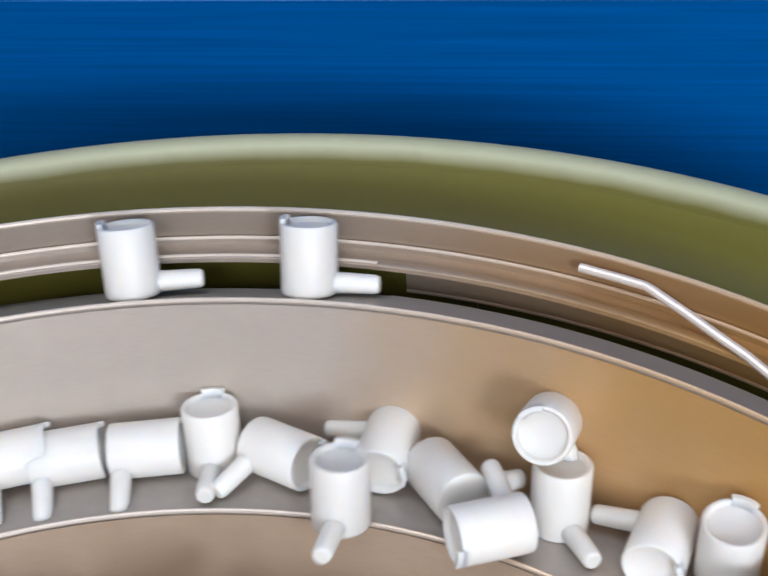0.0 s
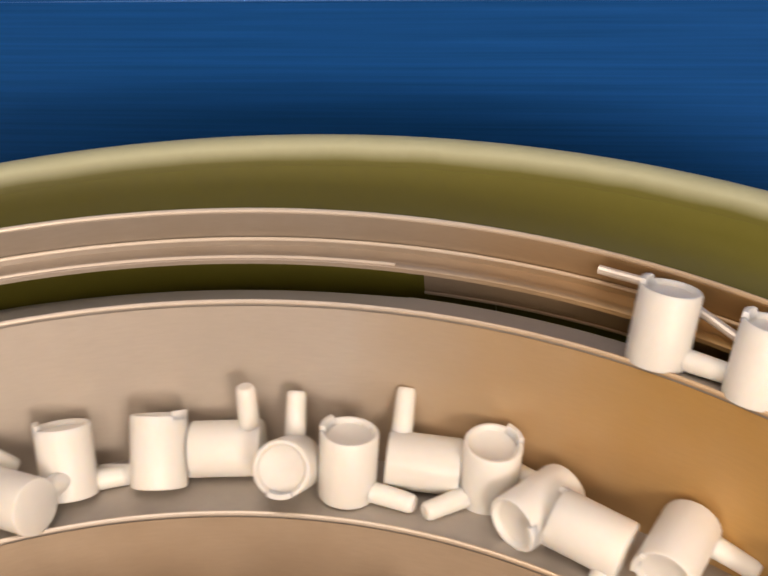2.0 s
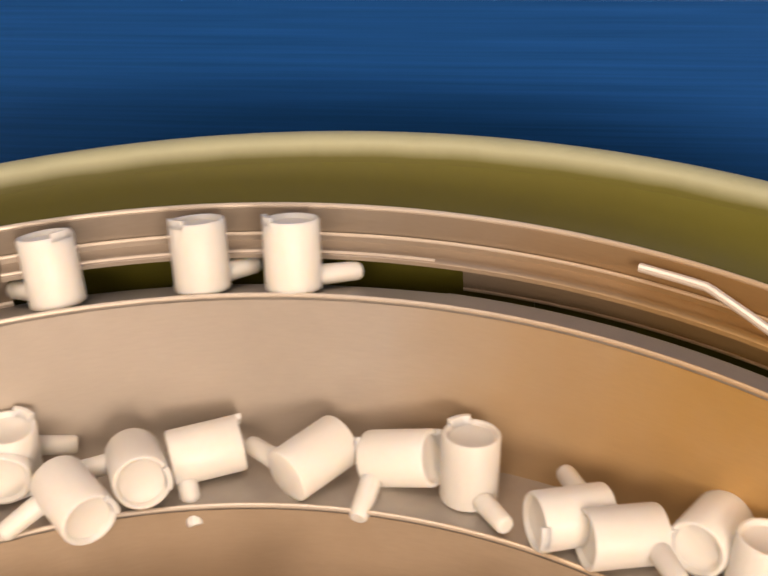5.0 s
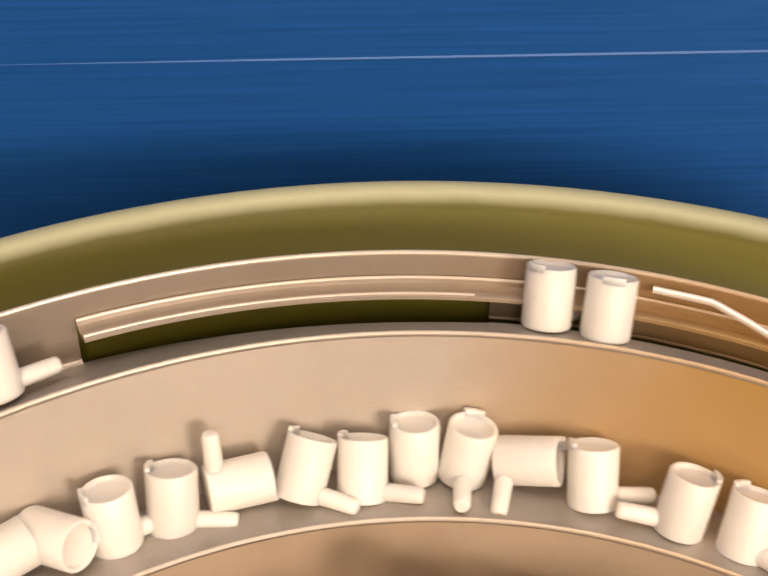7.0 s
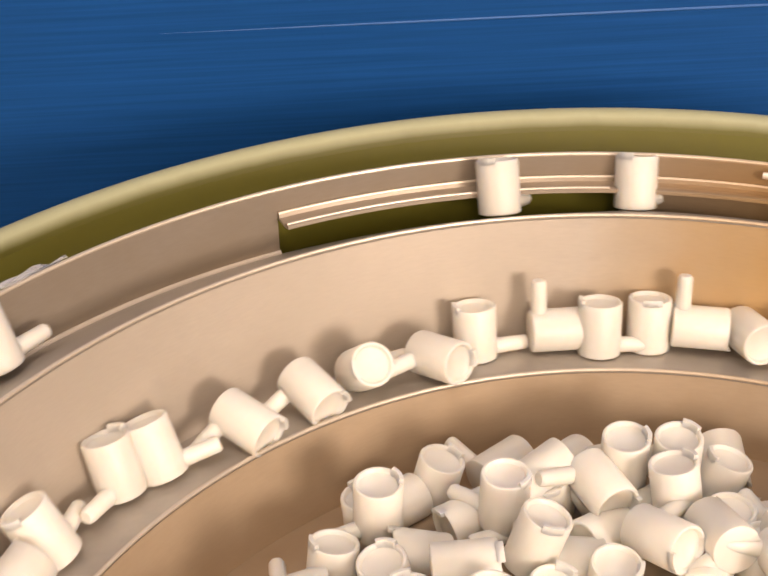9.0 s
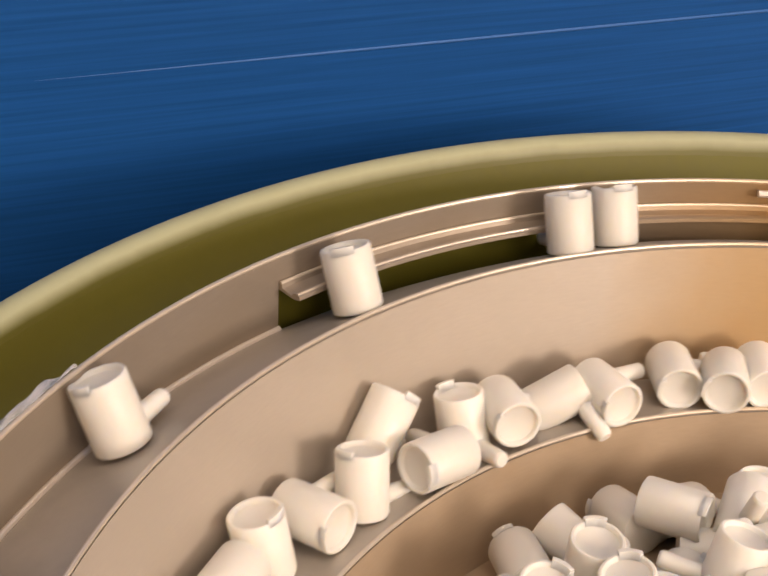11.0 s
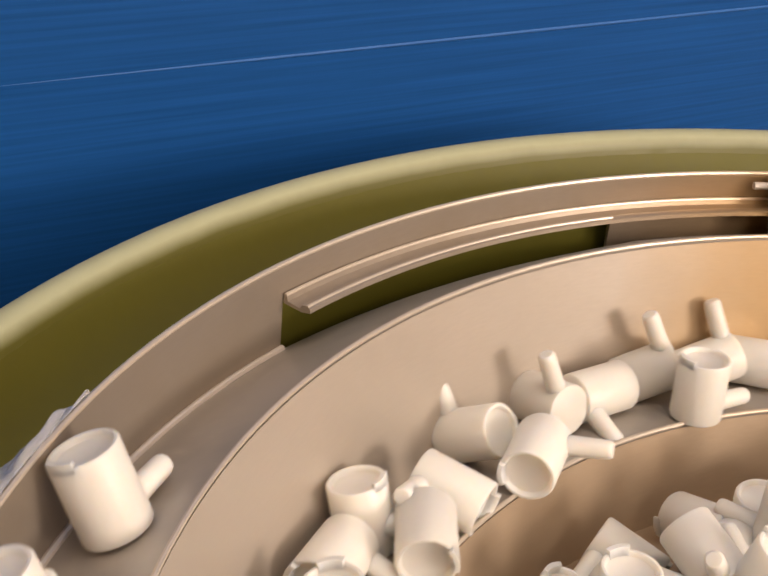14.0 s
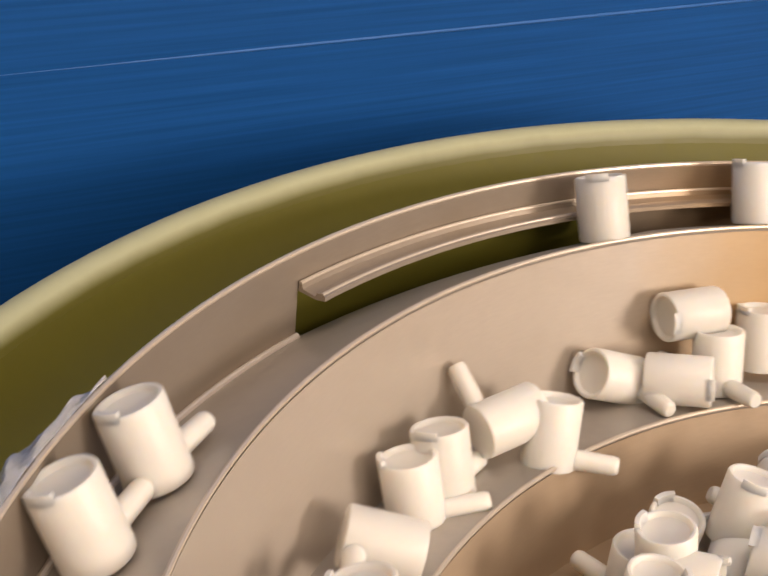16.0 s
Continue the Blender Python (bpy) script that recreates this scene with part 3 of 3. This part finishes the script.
    ride(False, (0.06, -0.96, -0.27, 0.9, 0.16, -0.41), ((3, 0.103, 0.1952, -0.0916), (3.5, 0.397, 0.1956, -0.0895), (4, 0.725, 0.1964, -0.0919),))
    ride(False, (0.99, -0.11, 0.09, -0.02, 0.51, 0.86), ((3, 0.011, 0.2072, -0.0944), (3.5, 0.307, 0.2066, -0.0947), (4, 0.647, 0.2082, -0.0948),))
    ride(False, (0.98, -0.1, 0.14, 0.04, -0.66, -0.75), ((3, -0.093, 0.2105, -0.0948), (3.5, 0.204, 0.2099, -0.0946), (4, 0.548, 0.2078, -0.0947), (4.5, 0.834, 0.2073, -0.0946),))
    ride(False, (-0.14, -0.18, 0.97, -0.12, -0.97, -0.2), ((3, -0.189, 0.2116, -0.0892), (3.5, 0.090, 0.2066, -0.0936), (4, 0.423, 0.2073, -0.0925), (4.5, 0.740, 0.2102, -0.0932),))
    ride(False, (0.07, -0.99, -0.09, -0.97, -0.05, -0.23), ((3.5, 0.012, 0.2042, -0.0951), (4, 0.340, 0.2013, -0.0931), (4.5, 0.657, 0.1982, -0.0923), (5, 0.851, 0.2107, -0.0926),))
    ride(False, (-0.12, -0.18, 0.98, 0.67, -0.74, -0.05), ((3.5, -0.127, 0.2114, -0.0907), (4, 0.198, 0.2110, -0.0917), (4.5, 0.518, 0.2069, -0.0937), (5, 0.841, 0.2112, -0.0919),))
    ride(False, (-0.43, -0.88, -0.19, 0.87, -0.34, -0.37), ((3.5, -0.198, 0.2123, -0.0864), (4, 0.103, 0.1977, -0.0922), (4.5, 0.408, 0.1885, -0.0875), (5, 0.759, 0.1864, -0.0894),))
    ride(False, (-0.23, -0.97, 0.09, 0.97, -0.23, 0.01), ((4, 0.051, 0.2095, -0.0938), (4.5, 0.348, 0.2033, -0.0896), (5, 0.671, 0.1959, -0.0905),))
    ride(False, (-0.97, 0.25, 0.05, -0.21, -0.66, -0.72), ((4, -0.046, 0.2053, -0.0941), (4.5, 0.244, 0.2019, -0.0929), (5, 0.581, 0.2035, -0.0936),))
    ride(False, (-0.63, 0.76, 0.17, 0.77, 0.64, 0.02), ((4.5, 0.091, 0.2008, -0.0917), (5, 0.428, 0.1997, -0.0927),))
    ride(False, (-0.95, -0.17, 0.25, 0.05, -0.92, -0.4), ((4.5, -0.032, 0.2092, -0.0938), (5, 0.310, 0.2039, -0.0938),))
    ride(False, "U,FR", ((4.5, -0.111, 0.2111, -0.0917), (5, 0.214, 0.2037, -0.0916),))
    ride(False, "FL,LB", ((5, 0.061, 0.1960, -0.0918),))
    ride(False, "FL,R", ((5, -0.011, 0.1960, -0.0917),))
    ride(False, "F,FR", ((5, -0.099, 0.2108, -0.0933),))
    ride(False, "R,V", ((7.5, 0.974, 0.2086, -0.0949),))
    ride(False, (-0.13, 0.1, 0.99, -0.9, -0.43, -0.08), ((7.5, 1.073, 0.2087, -0.0946),))
    ride(False, (-0.35, 0.29, 0.89, -0.81, -0.58, -0.13), ((7.5, 0.877, 0.2068, -0.0927), (8, 1.214, 0.2081, -0.0927),))
    ride(False, (-0.08, 0.33, 0.94, -0.92, -0.38, 0.06), ((7.5, 0.789, 0.2049, -0.0943), (8, 1.121, 0.2048, -0.0919), (8.5, 1.411, 0.2048, -0.0919),))
    ride(False, "U,R", ((7.5, 0.710, 0.2094, -0.0931), (8, 1.051, 0.2097, -0.0931), (8.5, 1.345, 0.2096, -0.0930),))
    ride(False, (-0.15, -0.08, 0.98, 0.06, -1.0, -0.07), ((7.5, 0.630, 0.2074, -0.0922), (8, 0.969, 0.2083, -0.0927), (8.5, 1.278, 0.2095, -0.0931),))
    ride(False, (-0.96, -0.2, 0.19, 0.09, -0.87, -0.49), ((7.5, 0.535, 0.2066, -0.0927), (8, 0.869, 0.2085, -0.0949), (8.5, 1.193, 0.2041, -0.0938),))
    ride(False, (0.11, 0.21, 0.97, -0.97, 0.25, 0.06), ((7.5, 0.434, 0.2068, -0.0931), (8, 0.783, 0.2063, -0.0922), (8.5, 1.099, 0.2072, -0.0924),))
    ride(False, (-0.08, 0.1, 0.99, 0.95, -0.28, 0.11), ((7.5, 0.292, 0.2052, -0.0920), (8, 0.634, 0.2063, -0.0923), (8.5, 0.932, 0.2071, -0.0924),))
    ride(False, (-0.01, 0.22, 0.98, -0.85, -0.52, 0.11), ((7.5, 0.198, 0.2072, -0.0936), (8, 0.551, 0.2061, -0.0921), (8.5, 0.847, 0.2061, -0.0922),))
    ride(False, (-0.23, -0.89, -0.38, 0.93, -0.09, -0.36), ((7.5, 0.055, 0.2015, -0.0927), (8, 0.401, 0.1995, -0.0926), (8.5, 0.702, 0.1971, -0.0921),))
    ride(False, (-0.13, -0.92, -0.38, 0.88, 0.07, -0.47), ((7.5, -0.076, 0.1996, -0.0917), (8, 0.255, 0.1997, -0.0927), (8.5, 0.565, 0.1985, -0.0923),))
    ride(False, "FFR,L", ((7.5, -0.159, 0.1947, -0.0914), (8, 0.080, 0.1935, -0.0911), (8.5, 0.328, 0.1956, -0.0916),))
    ride(False, "U,R", ((8, 0.008, 0.2089, -0.0929), (8.5, 0.240, 0.2093, -0.0929),))
    ride(False, "R,V", ((8.5, 0.086, 0.2053, -0.0940),))
    ride(False, "U,R", ((8.5, 0.009, 0.2034, -0.0915),))
    ride(False, "U,B", ((11, 1.071, 0.2081, -0.0926),))
    ride(False, (0.06, -0.99, -0.1, -0.99, -0.05, -0.11), ((11, 0.984, 0.2037, -0.0931),))
    ride(False, (-0.21, 0.01, 0.98, -0.97, -0.09, -0.21), ((11, 0.888, 0.2009, -0.0913),))
    ride(False, "RU,B", ((11, 0.789, 0.2120, -0.0869), (11.5, 1.101, 0.2116, -0.0892),))
    ride(False, (0.99, 0.0, 0.14, 0.0, 1.0, -0.02), ((11, 0.766, 0.1918, -0.0905), (11.5, 1.048, 0.2015, -0.0930),))
    ride(False, (0.01, 0.06, 1.0, 0.08, -0.99, 0.06), ((11, 0.658, 0.2043, -0.0934), (11.5, 0.970, 0.2069, -0.0924),))
    ride(False, (0.28, -0.95, -0.09, -0.93, -0.25, -0.27), ((11, 0.593, 0.1987, -0.0904), (11.5, 0.901, 0.1956, -0.0917),))
    ride(False, (0.91, 0.2, -0.36, -0.04, -0.83, -0.56), ((11, 0.482, 0.2013, -0.0946), (11.5, 0.796, 0.1973, -0.0921),))
    ride(False, (-0.06, -0.99, -0.13, -1.0, 0.05, 0.01), ((11, 0.401, 0.1964, -0.0921), (11.5, 0.689, 0.1954, -0.0903), (12, 1.060, 0.2018, -0.0919),))
    ride(False, (0.23, -0.96, -0.14, -0.97, -0.21, -0.14), ((11, 0.255, 0.2015, -0.0931), (11.5, 0.556, 0.1986, -0.0923), (12, 0.942, 0.1998, -0.0930),))
    ride(False, (0.38, -0.92, -0.1, -0.91, -0.35, -0.23), ((11, 0.177, 0.1945, -0.0913), (11.5, 0.399, 0.1962, -0.0917), (12, 0.806, 0.1983, -0.0925),))
    ride(False, (0.1, -0.98, -0.18, 0.99, 0.09, 0.06), ((11, 0.101, 0.1983, -0.0923), (11.5, 0.259, 0.1969, -0.0920), (12, 0.646, 0.1986, -0.0922), (12.5, 0.949, 0.2050, -0.0939),))
    ride(False, (0.04, 0.08, 1.0, -0.95, -0.3, 0.07), ((11.5, 0.128, 0.2015, -0.0911), (12, 0.487, 0.1986, -0.0912), (12.5, 0.759, 0.2034, -0.0916), (13, 1.003, 0.2064, -0.0922),))
    ride(False, (0.19, -0.98, -0.1, 0.98, 0.2, -0.07), ((11.5, 0.199, 0.2126, -0.0848), (12, 0.574, 0.1987, -0.0915), (12.5, 0.862, 0.2028, -0.0920),))
    ride(False, "L,G", ((12, 0.368, 0.2076, -0.0947), (12.5, 0.648, 0.2080, -0.0948),))
    ride(False, (0.92, 0.35, -0.18, 0.17, -0.77, -0.61), ((12, 0.256, 0.2029, -0.0935), (12.5, 0.433, 0.2108, -0.0930), (13, 0.792, 0.2101, -0.0971),))
    ride(False, (0.98, 0.17, -0.03, -0.17, 0.98, -0.02), ((12, 0.315, 0.1860, -0.0861), (12.5, 0.562, 0.1961, -0.0918), (13, 0.907, 0.1978, -0.0921),))
    ride(False, (-0.26, -0.92, -0.29, -0.24, 0.36, -0.9), ((12, 0.132, 0.2110, -0.0923), (12.5, 0.460, 0.1860, -0.0881), (13, 0.782, 0.1834, -0.0908),))
    ride(False, (-0.05, -0.95, -0.31, 1.0, -0.05, -0.0), ((12.5, 0.312, 0.1979, -0.0921), (13, 0.647, 0.1991, -0.0929), (13.5, 0.966, 0.2003, -0.0929),))
    ride(False, (0.06, -0.1, 0.99, 0.02, 1.0, 0.09), ((12.5, 0.201, 0.2115, -0.0891), (13, 0.530, 0.2099, -0.0931), (13.5, 0.849, 0.2063, -0.0931),))
    ride(False, (0.15, -0.03, 0.99, 0.94, -0.32, -0.15), ((12.5, 0.140, 0.2009, -0.0909), (13, 0.477, 0.1980, -0.0901), (13.5, 0.788, 0.1973, -0.0904),))
    ride(False, "L,G", ((13, 0.360, 0.2065, -0.0943), (13.5, 0.660, 0.2067, -0.0944), (14, 1.004, 0.2075, -0.0947),))
    ride(False, (-0.0, 0.03, 1.0, 0.09, 1.0, -0.03), ((13, 0.273, 0.2070, -0.0924), (13.5, 0.588, 0.2038, -0.0917), (14, 0.913, 0.2096, -0.0930),))
    ride(False, (0.88, -0.46, -0.15, 0.44, 0.89, -0.12), ((13, 0.253, 0.1899, -0.0902), (13.5, 0.565, 0.1878, -0.0879), (14, 0.919, 0.1907, -0.0904),))
    ride(False, (-0.09, -0.95, 0.31, 0.04, 0.31, 0.95), ((13, 0.116, 0.2137, -0.0789), (13.5, 0.310, 0.2127, -0.0871), (14, 0.660, 0.2092, -0.0937), (14.5, 0.969, 0.2082, -0.0935),))
    ride(False, (-0.14, -0.91, -0.4, 0.92, -0.26, 0.28), ((13, 0.127, 0.1994, -0.0926), (13.5, 0.442, 0.1969, -0.0911), (14, 0.808, 0.1957, -0.0917),))
    ride(False, (0.92, -0.38, -0.11, -0.39, -0.92, -0.04), ((13.5, 0.306, 0.1916, -0.0894), (14, 0.657, 0.1880, -0.0898), (14.5, 0.903, 0.1948, -0.0915),))
    ride(False, "B,W", ((13.5, 0.171, 0.2106, -0.0941), (14, 0.506, 0.2103, -0.0950), (14.5, 0.787, 0.2104, -0.0947),))
    ride(False, "R,G", ((13.5, 0.095, 0.2104, -0.0951), (14, 0.419, 0.2067, -0.0944), (14.5, 0.705, 0.2056, -0.0942), (15, 1.027, 0.2101, -0.0952),))
    ride(False, (0.82, 0.44, -0.36, 0.41, -0.02, 0.91), ((14, 0.310, 0.2104, -0.0943), (14.5, 0.617, 0.2126, -0.0927), (15, 0.946, 0.2110, -0.0916),))
    ride(False, (0.0, -0.18, 0.98, -1.0, 0.04, 0.01), ((14, 0.289, 0.1902, -0.0882), (14.5, 0.608, 0.1914, -0.0879), (15, 0.937, 0.1919, -0.0888),))
    ride(False, (0.95, 0.12, -0.3, 0.28, 0.13, 0.95), ((14.5, 0.508, 0.2116, -0.0955), (15, 0.789, 0.2103, -0.0951),))
    ride(False, "FR,L", ((14, 0.113, 0.2097, -0.0951), (14.5, 0.387, 0.2017, -0.0931), (15, 0.735, 0.1989, -0.0925), (15.5, 1.025, 0.2052, -0.0939),))
    ride(False, (0.02, -0.89, -0.46, -0.96, 0.11, -0.27), ((14.5, 0.262, 0.2030, -0.0935), (15, 0.604, 0.1987, -0.0924), (15.5, 0.925, 0.1955, -0.0921),))
    ride(False, (-0.18, 0.07, 0.98, -0.31, -0.95, 0.01), ((14.5, 0.193, 0.1950, -0.0894), (15, 0.500, 0.1932, -0.0890), (15.5, 0.833, 0.1916, -0.0859),))
    ride(False, (-0.4, -0.83, -0.39, 0.9, -0.44, -0.0), ((15, 0.324, 0.2032, -0.0942), (15.5, 0.622, 0.1970, -0.0920), (16, 0.982, 0.2008, -0.0929),))
    ride(False, (-0.02, 0.05, 1.0, -0.65, -0.76, 0.03), ((15, 0.218, 0.2112, -0.0908), (15.5, 0.506, 0.2100, -0.0932), (16, 0.856, 0.2058, -0.0948),))
    ride(False, (-0.07, 0.07, 1.0, -0.99, 0.09, -0.08), ((15, 0.141, 0.2109, -0.0931), (15.5, 0.429, 0.2067, -0.0923), (16, 0.793, 0.2048, -0.0918),))
    ride(False, (-0.96, -0.26, 0.07, -0.1, 0.59, 0.8), ((15.5, 0.300, 0.2055, -0.0928), (16, 0.663, 0.2028, -0.0892),))
    ride(False, (-0.24, -0.02, 0.97, -0.58, -0.8, -0.16), ((15.5, 0.246, 0.1972, -0.0920), (16, 0.613, 0.1941, -0.0926),))
    ride(False, (0.93, -0.03, 0.36, 0.04, -0.98, -0.2), ((15.5, 0.112, 0.2097, -0.0951), (16, 0.406, 0.2088, -0.0948),))
    ride(False, "FR,R", ((16, 0.330, 0.1967, -0.0919),))
    ride(False, "L,B", ((16, 0.260, 0.2135, -0.0797),))
    ride(False, "U,F", ((16, 0.234, 0.2023, -0.0912),))
    ride(False, "U,R", ((16, 0.131, 0.2113, -0.0902),))
    ride(True, "U,R", ((0, 0.588, 0.2398, -0.0517),))
    ride(True, "U,R", ((0, 0.376, 0.2398, -0.0517), (0.5, 0.659, 0.2401, -0.0519),))
    ride(True, "FFU,B", ((1, -0.124, 0.2332, -0.0491, "U,R"), (1.3, 0.028, 0.2350, -0.0498, "U,R"), (1.4, 0.070, 0.2185, -0.0560), (1.5, 0.110, 0.2134, -0.0806), (2, 0.407, 0.1980, -0.0910), (2.5, 0.703, 0.1978, -0.0908),))
    ride(True, "U,R", ((2, -0.022, 0.2356, -0.0500), (2.5, 0.244, 0.2384, -0.0511), (3, 0.533, 0.2384, -0.0511, "U,RB"),))
    ride(True, "U,R", ((2, -0.134, 0.2355, -0.0500), (2.5, 0.039, 0.2360, -0.0502), (3, 0.350, 0.2400, -0.0518, "U,RB"), (3.5, 0.611, 0.2416, -0.0524, "U,R"),))
    ride(True, "U,R", ((2.5, -0.145, 0.2375, -0.0500), (2.6, -0.085, 0.2190, -0.0500), (2.7, -0.030, 0.2140, -0.0800), (2.9, 0.080, 0.1650, -0.1000), (3.1, 0.160, 0.1300, -0.1040),))
    ride(True, "U,LB", ((3.5, -0.029, 0.2350, -0.0497), (4, 0.266, 0.2396, -0.0516), (4.5, 0.573, 0.2390, -0.0514),))
    ride(True, "U,LB", ((3.5, -0.121, 0.2327, -0.0488), (4, 0.083, 0.2378, -0.0509), (4.5, 0.359, 0.2368, -0.0504), (5, 0.748, 0.2398, -0.0518),))
    ride(True, "U,R", ((4, -0.053, 0.2391, -0.0515), (4.5, 0.222, 0.2386, -0.0513), (5, 0.573, 0.2384, -0.0511, "U,RB"),))
    ride(True, "U,R", ((4.5, 0.109, 0.2370, -0.0506), (5, 0.462, 0.2373, -0.0507, "U,RRB"),))
    ride(True, "U,RB", ((7.5, 0.498, 0.2407, -0.0521), (8, 0.836, 0.2401, -0.0519), (8.5, 1.088, 0.2476, -0.0550),))
    ride(True, "U,R", ((7.5, 0.414, 0.2398, -0.0517, "U,B"), (8, 0.705, 0.2412, -0.0523, "U,RB"), (8.5, 0.985, 0.2474, -0.0543, "U,R"),))
    ride(True, "FFU,R", ((7.5, -0.042, 0.2395, -0.0516, "U,R"), (7.65, 0.025, 0.2205, -0.0440, "U,R"), (7.8, 0.090, 0.2050, -0.0700), (8, 0.173, 0.2111, -0.0912), (8.5, 0.482, 0.2006, -0.0915),))
    ride(True, "U,RB", ((8.5, 0.189, 0.2408, -0.0521),))
    ride(True, "U,R", ((11, 1.130, 0.2462, -0.0544),))
    ride(True, "U,R", ((11, 0.745, 0.2390, -0.0514, "U,RB"), (11.5, 0.982, 0.2473, -0.0547, "U,R"), (12, 1.228, 0.2461, -0.0544, "U,RRRRRF"),))
    ride(True, "U,B", ((11, 0.384, 0.2382, -0.0511), (11.5, 0.695, 0.2386, -0.0513), (12, 1.045, 0.2461, -0.0543), (12.5, 1.270, 0.2479, -0.0552),))
    ride(True, "U,R", ((11, 0.298, 0.2436, -0.0533, "U,B"), (11.5, 0.589, 0.2392, -0.0515, "U,B"), (12, 0.955, 0.2414, -0.0524, "U,R"), (12.5, 1.164, 0.2460, -0.0544, "U,RRRRRF"),))
    ride(True, "U,LB", ((11.5, 0.160, 0.2375, -0.0508, "U,L"), (12, 0.396, 0.2389, -0.0514, "U,LLB"), (12.5, 0.681, 0.2357, -0.0500, "U,B"), (13, 1.012, 0.2454, -0.0541, "U,RRRRB"),))
    ride(True, "U,LB", ((12, 0.174, 0.2406, -0.0520, "U,L"), (12.5, 0.466, 0.2373, -0.0507, "U,LB"), (13, 0.817, 0.2353, -0.0499, "U,B"), (13.5, 1.075, 0.2451, -0.0539, "U,RRRRB"),))
    ride(True, "U,B", ((12, 0.114, 0.2378, -0.0509), (12.5, 0.376, 0.2393, -0.0515), (13, 0.661, 0.2356, -0.0500, "U,B"), (13.5, 0.949, 0.2447, -0.0538, "U,RB"), (14, 1.202, 0.2450, -0.0540, "U,RRRRRF"),))
    ride(True, "U,B", ((14.5, 0.312, 0.2440, -0.0534), (15, 0.667, 0.2352, -0.0498), (15.5, 0.950, 0.2461, -0.0543, "U,RB"), (16, 1.262, 0.2469, -0.0547, "U,RRRRRF"),))
    ride(True, "U,R", ((14.5, 0.227, 0.2395, -0.0515, "U,B"), (15, 0.584, 0.2341, -0.0494, "U,RB"), (15.5, 0.860, 0.2414, -0.0525, "U,R"), (16, 1.149, 0.2450, -0.0539, "U,RRRRRF"),))
    ride(True, "U,RB", ((16, 0.366, 0.2372, -0.0506),))
    ride(True, "U,R", ((16, 0.110, 0.2390, -0.0506),))
    ride(False, "U,F", ((0, 0.296, 0.1875, -0.0876), (0.2, 0.416, 0.1640, -0.1000), (0.4, 0.516, 0.1300, -0.1040),))
    ride(False, "U,F", ((1, 0.026, 0.1950, -0.0895), (1.3, 0.199, 0.1867, -0.0874), (1.5, 0.319, 0.1640, -0.1000), (1.7, 0.419, 0.1300, -0.1040),))
    ride(False, "U,F", ((2.5, -0.122, 0.2080, -0.0927), (3, 0.220, 0.1863, -0.0872), (3.2, 0.340, 0.1640, -0.1000), (3.4, 0.440, 0.1300, -0.1040),))
    ride(False, "U,R", ((7.5, 1.165, 0.2075, -0.0930),))
    ride(False, "FFR,L", ((7.5, 1.250, 0.2075, -0.0930),))
    ride(False, "R,G", ((7.5, 1.340, 0.2075, -0.0930),))
    ride(False, "U,FL", ((7.5, 1.430, 0.2075, -0.0930),))
    ride(False, "L,G", ((11, 1.160, 0.2075, -0.0930),))
    ride(False, "U,FR", ((11, 1.250, 0.2075, -0.0930),))
    ride(False, "FFR,L", ((11, 1.340, 0.2075, -0.0930),))
    ride(False, "R,V", ((11, 1.430, 0.2075, -0.0930),))
    ride(False, "U,B", ((11, 1.520, 0.2075, -0.0930),))
    ride(True, "U,R", ((7.5, 1.220, 0.2430, -0.0523),))
    ride(True, "U,RB", ((11, 1.420, 0.2455, -0.0544),))
    heap(len(POOL) - len(USED))


motions()
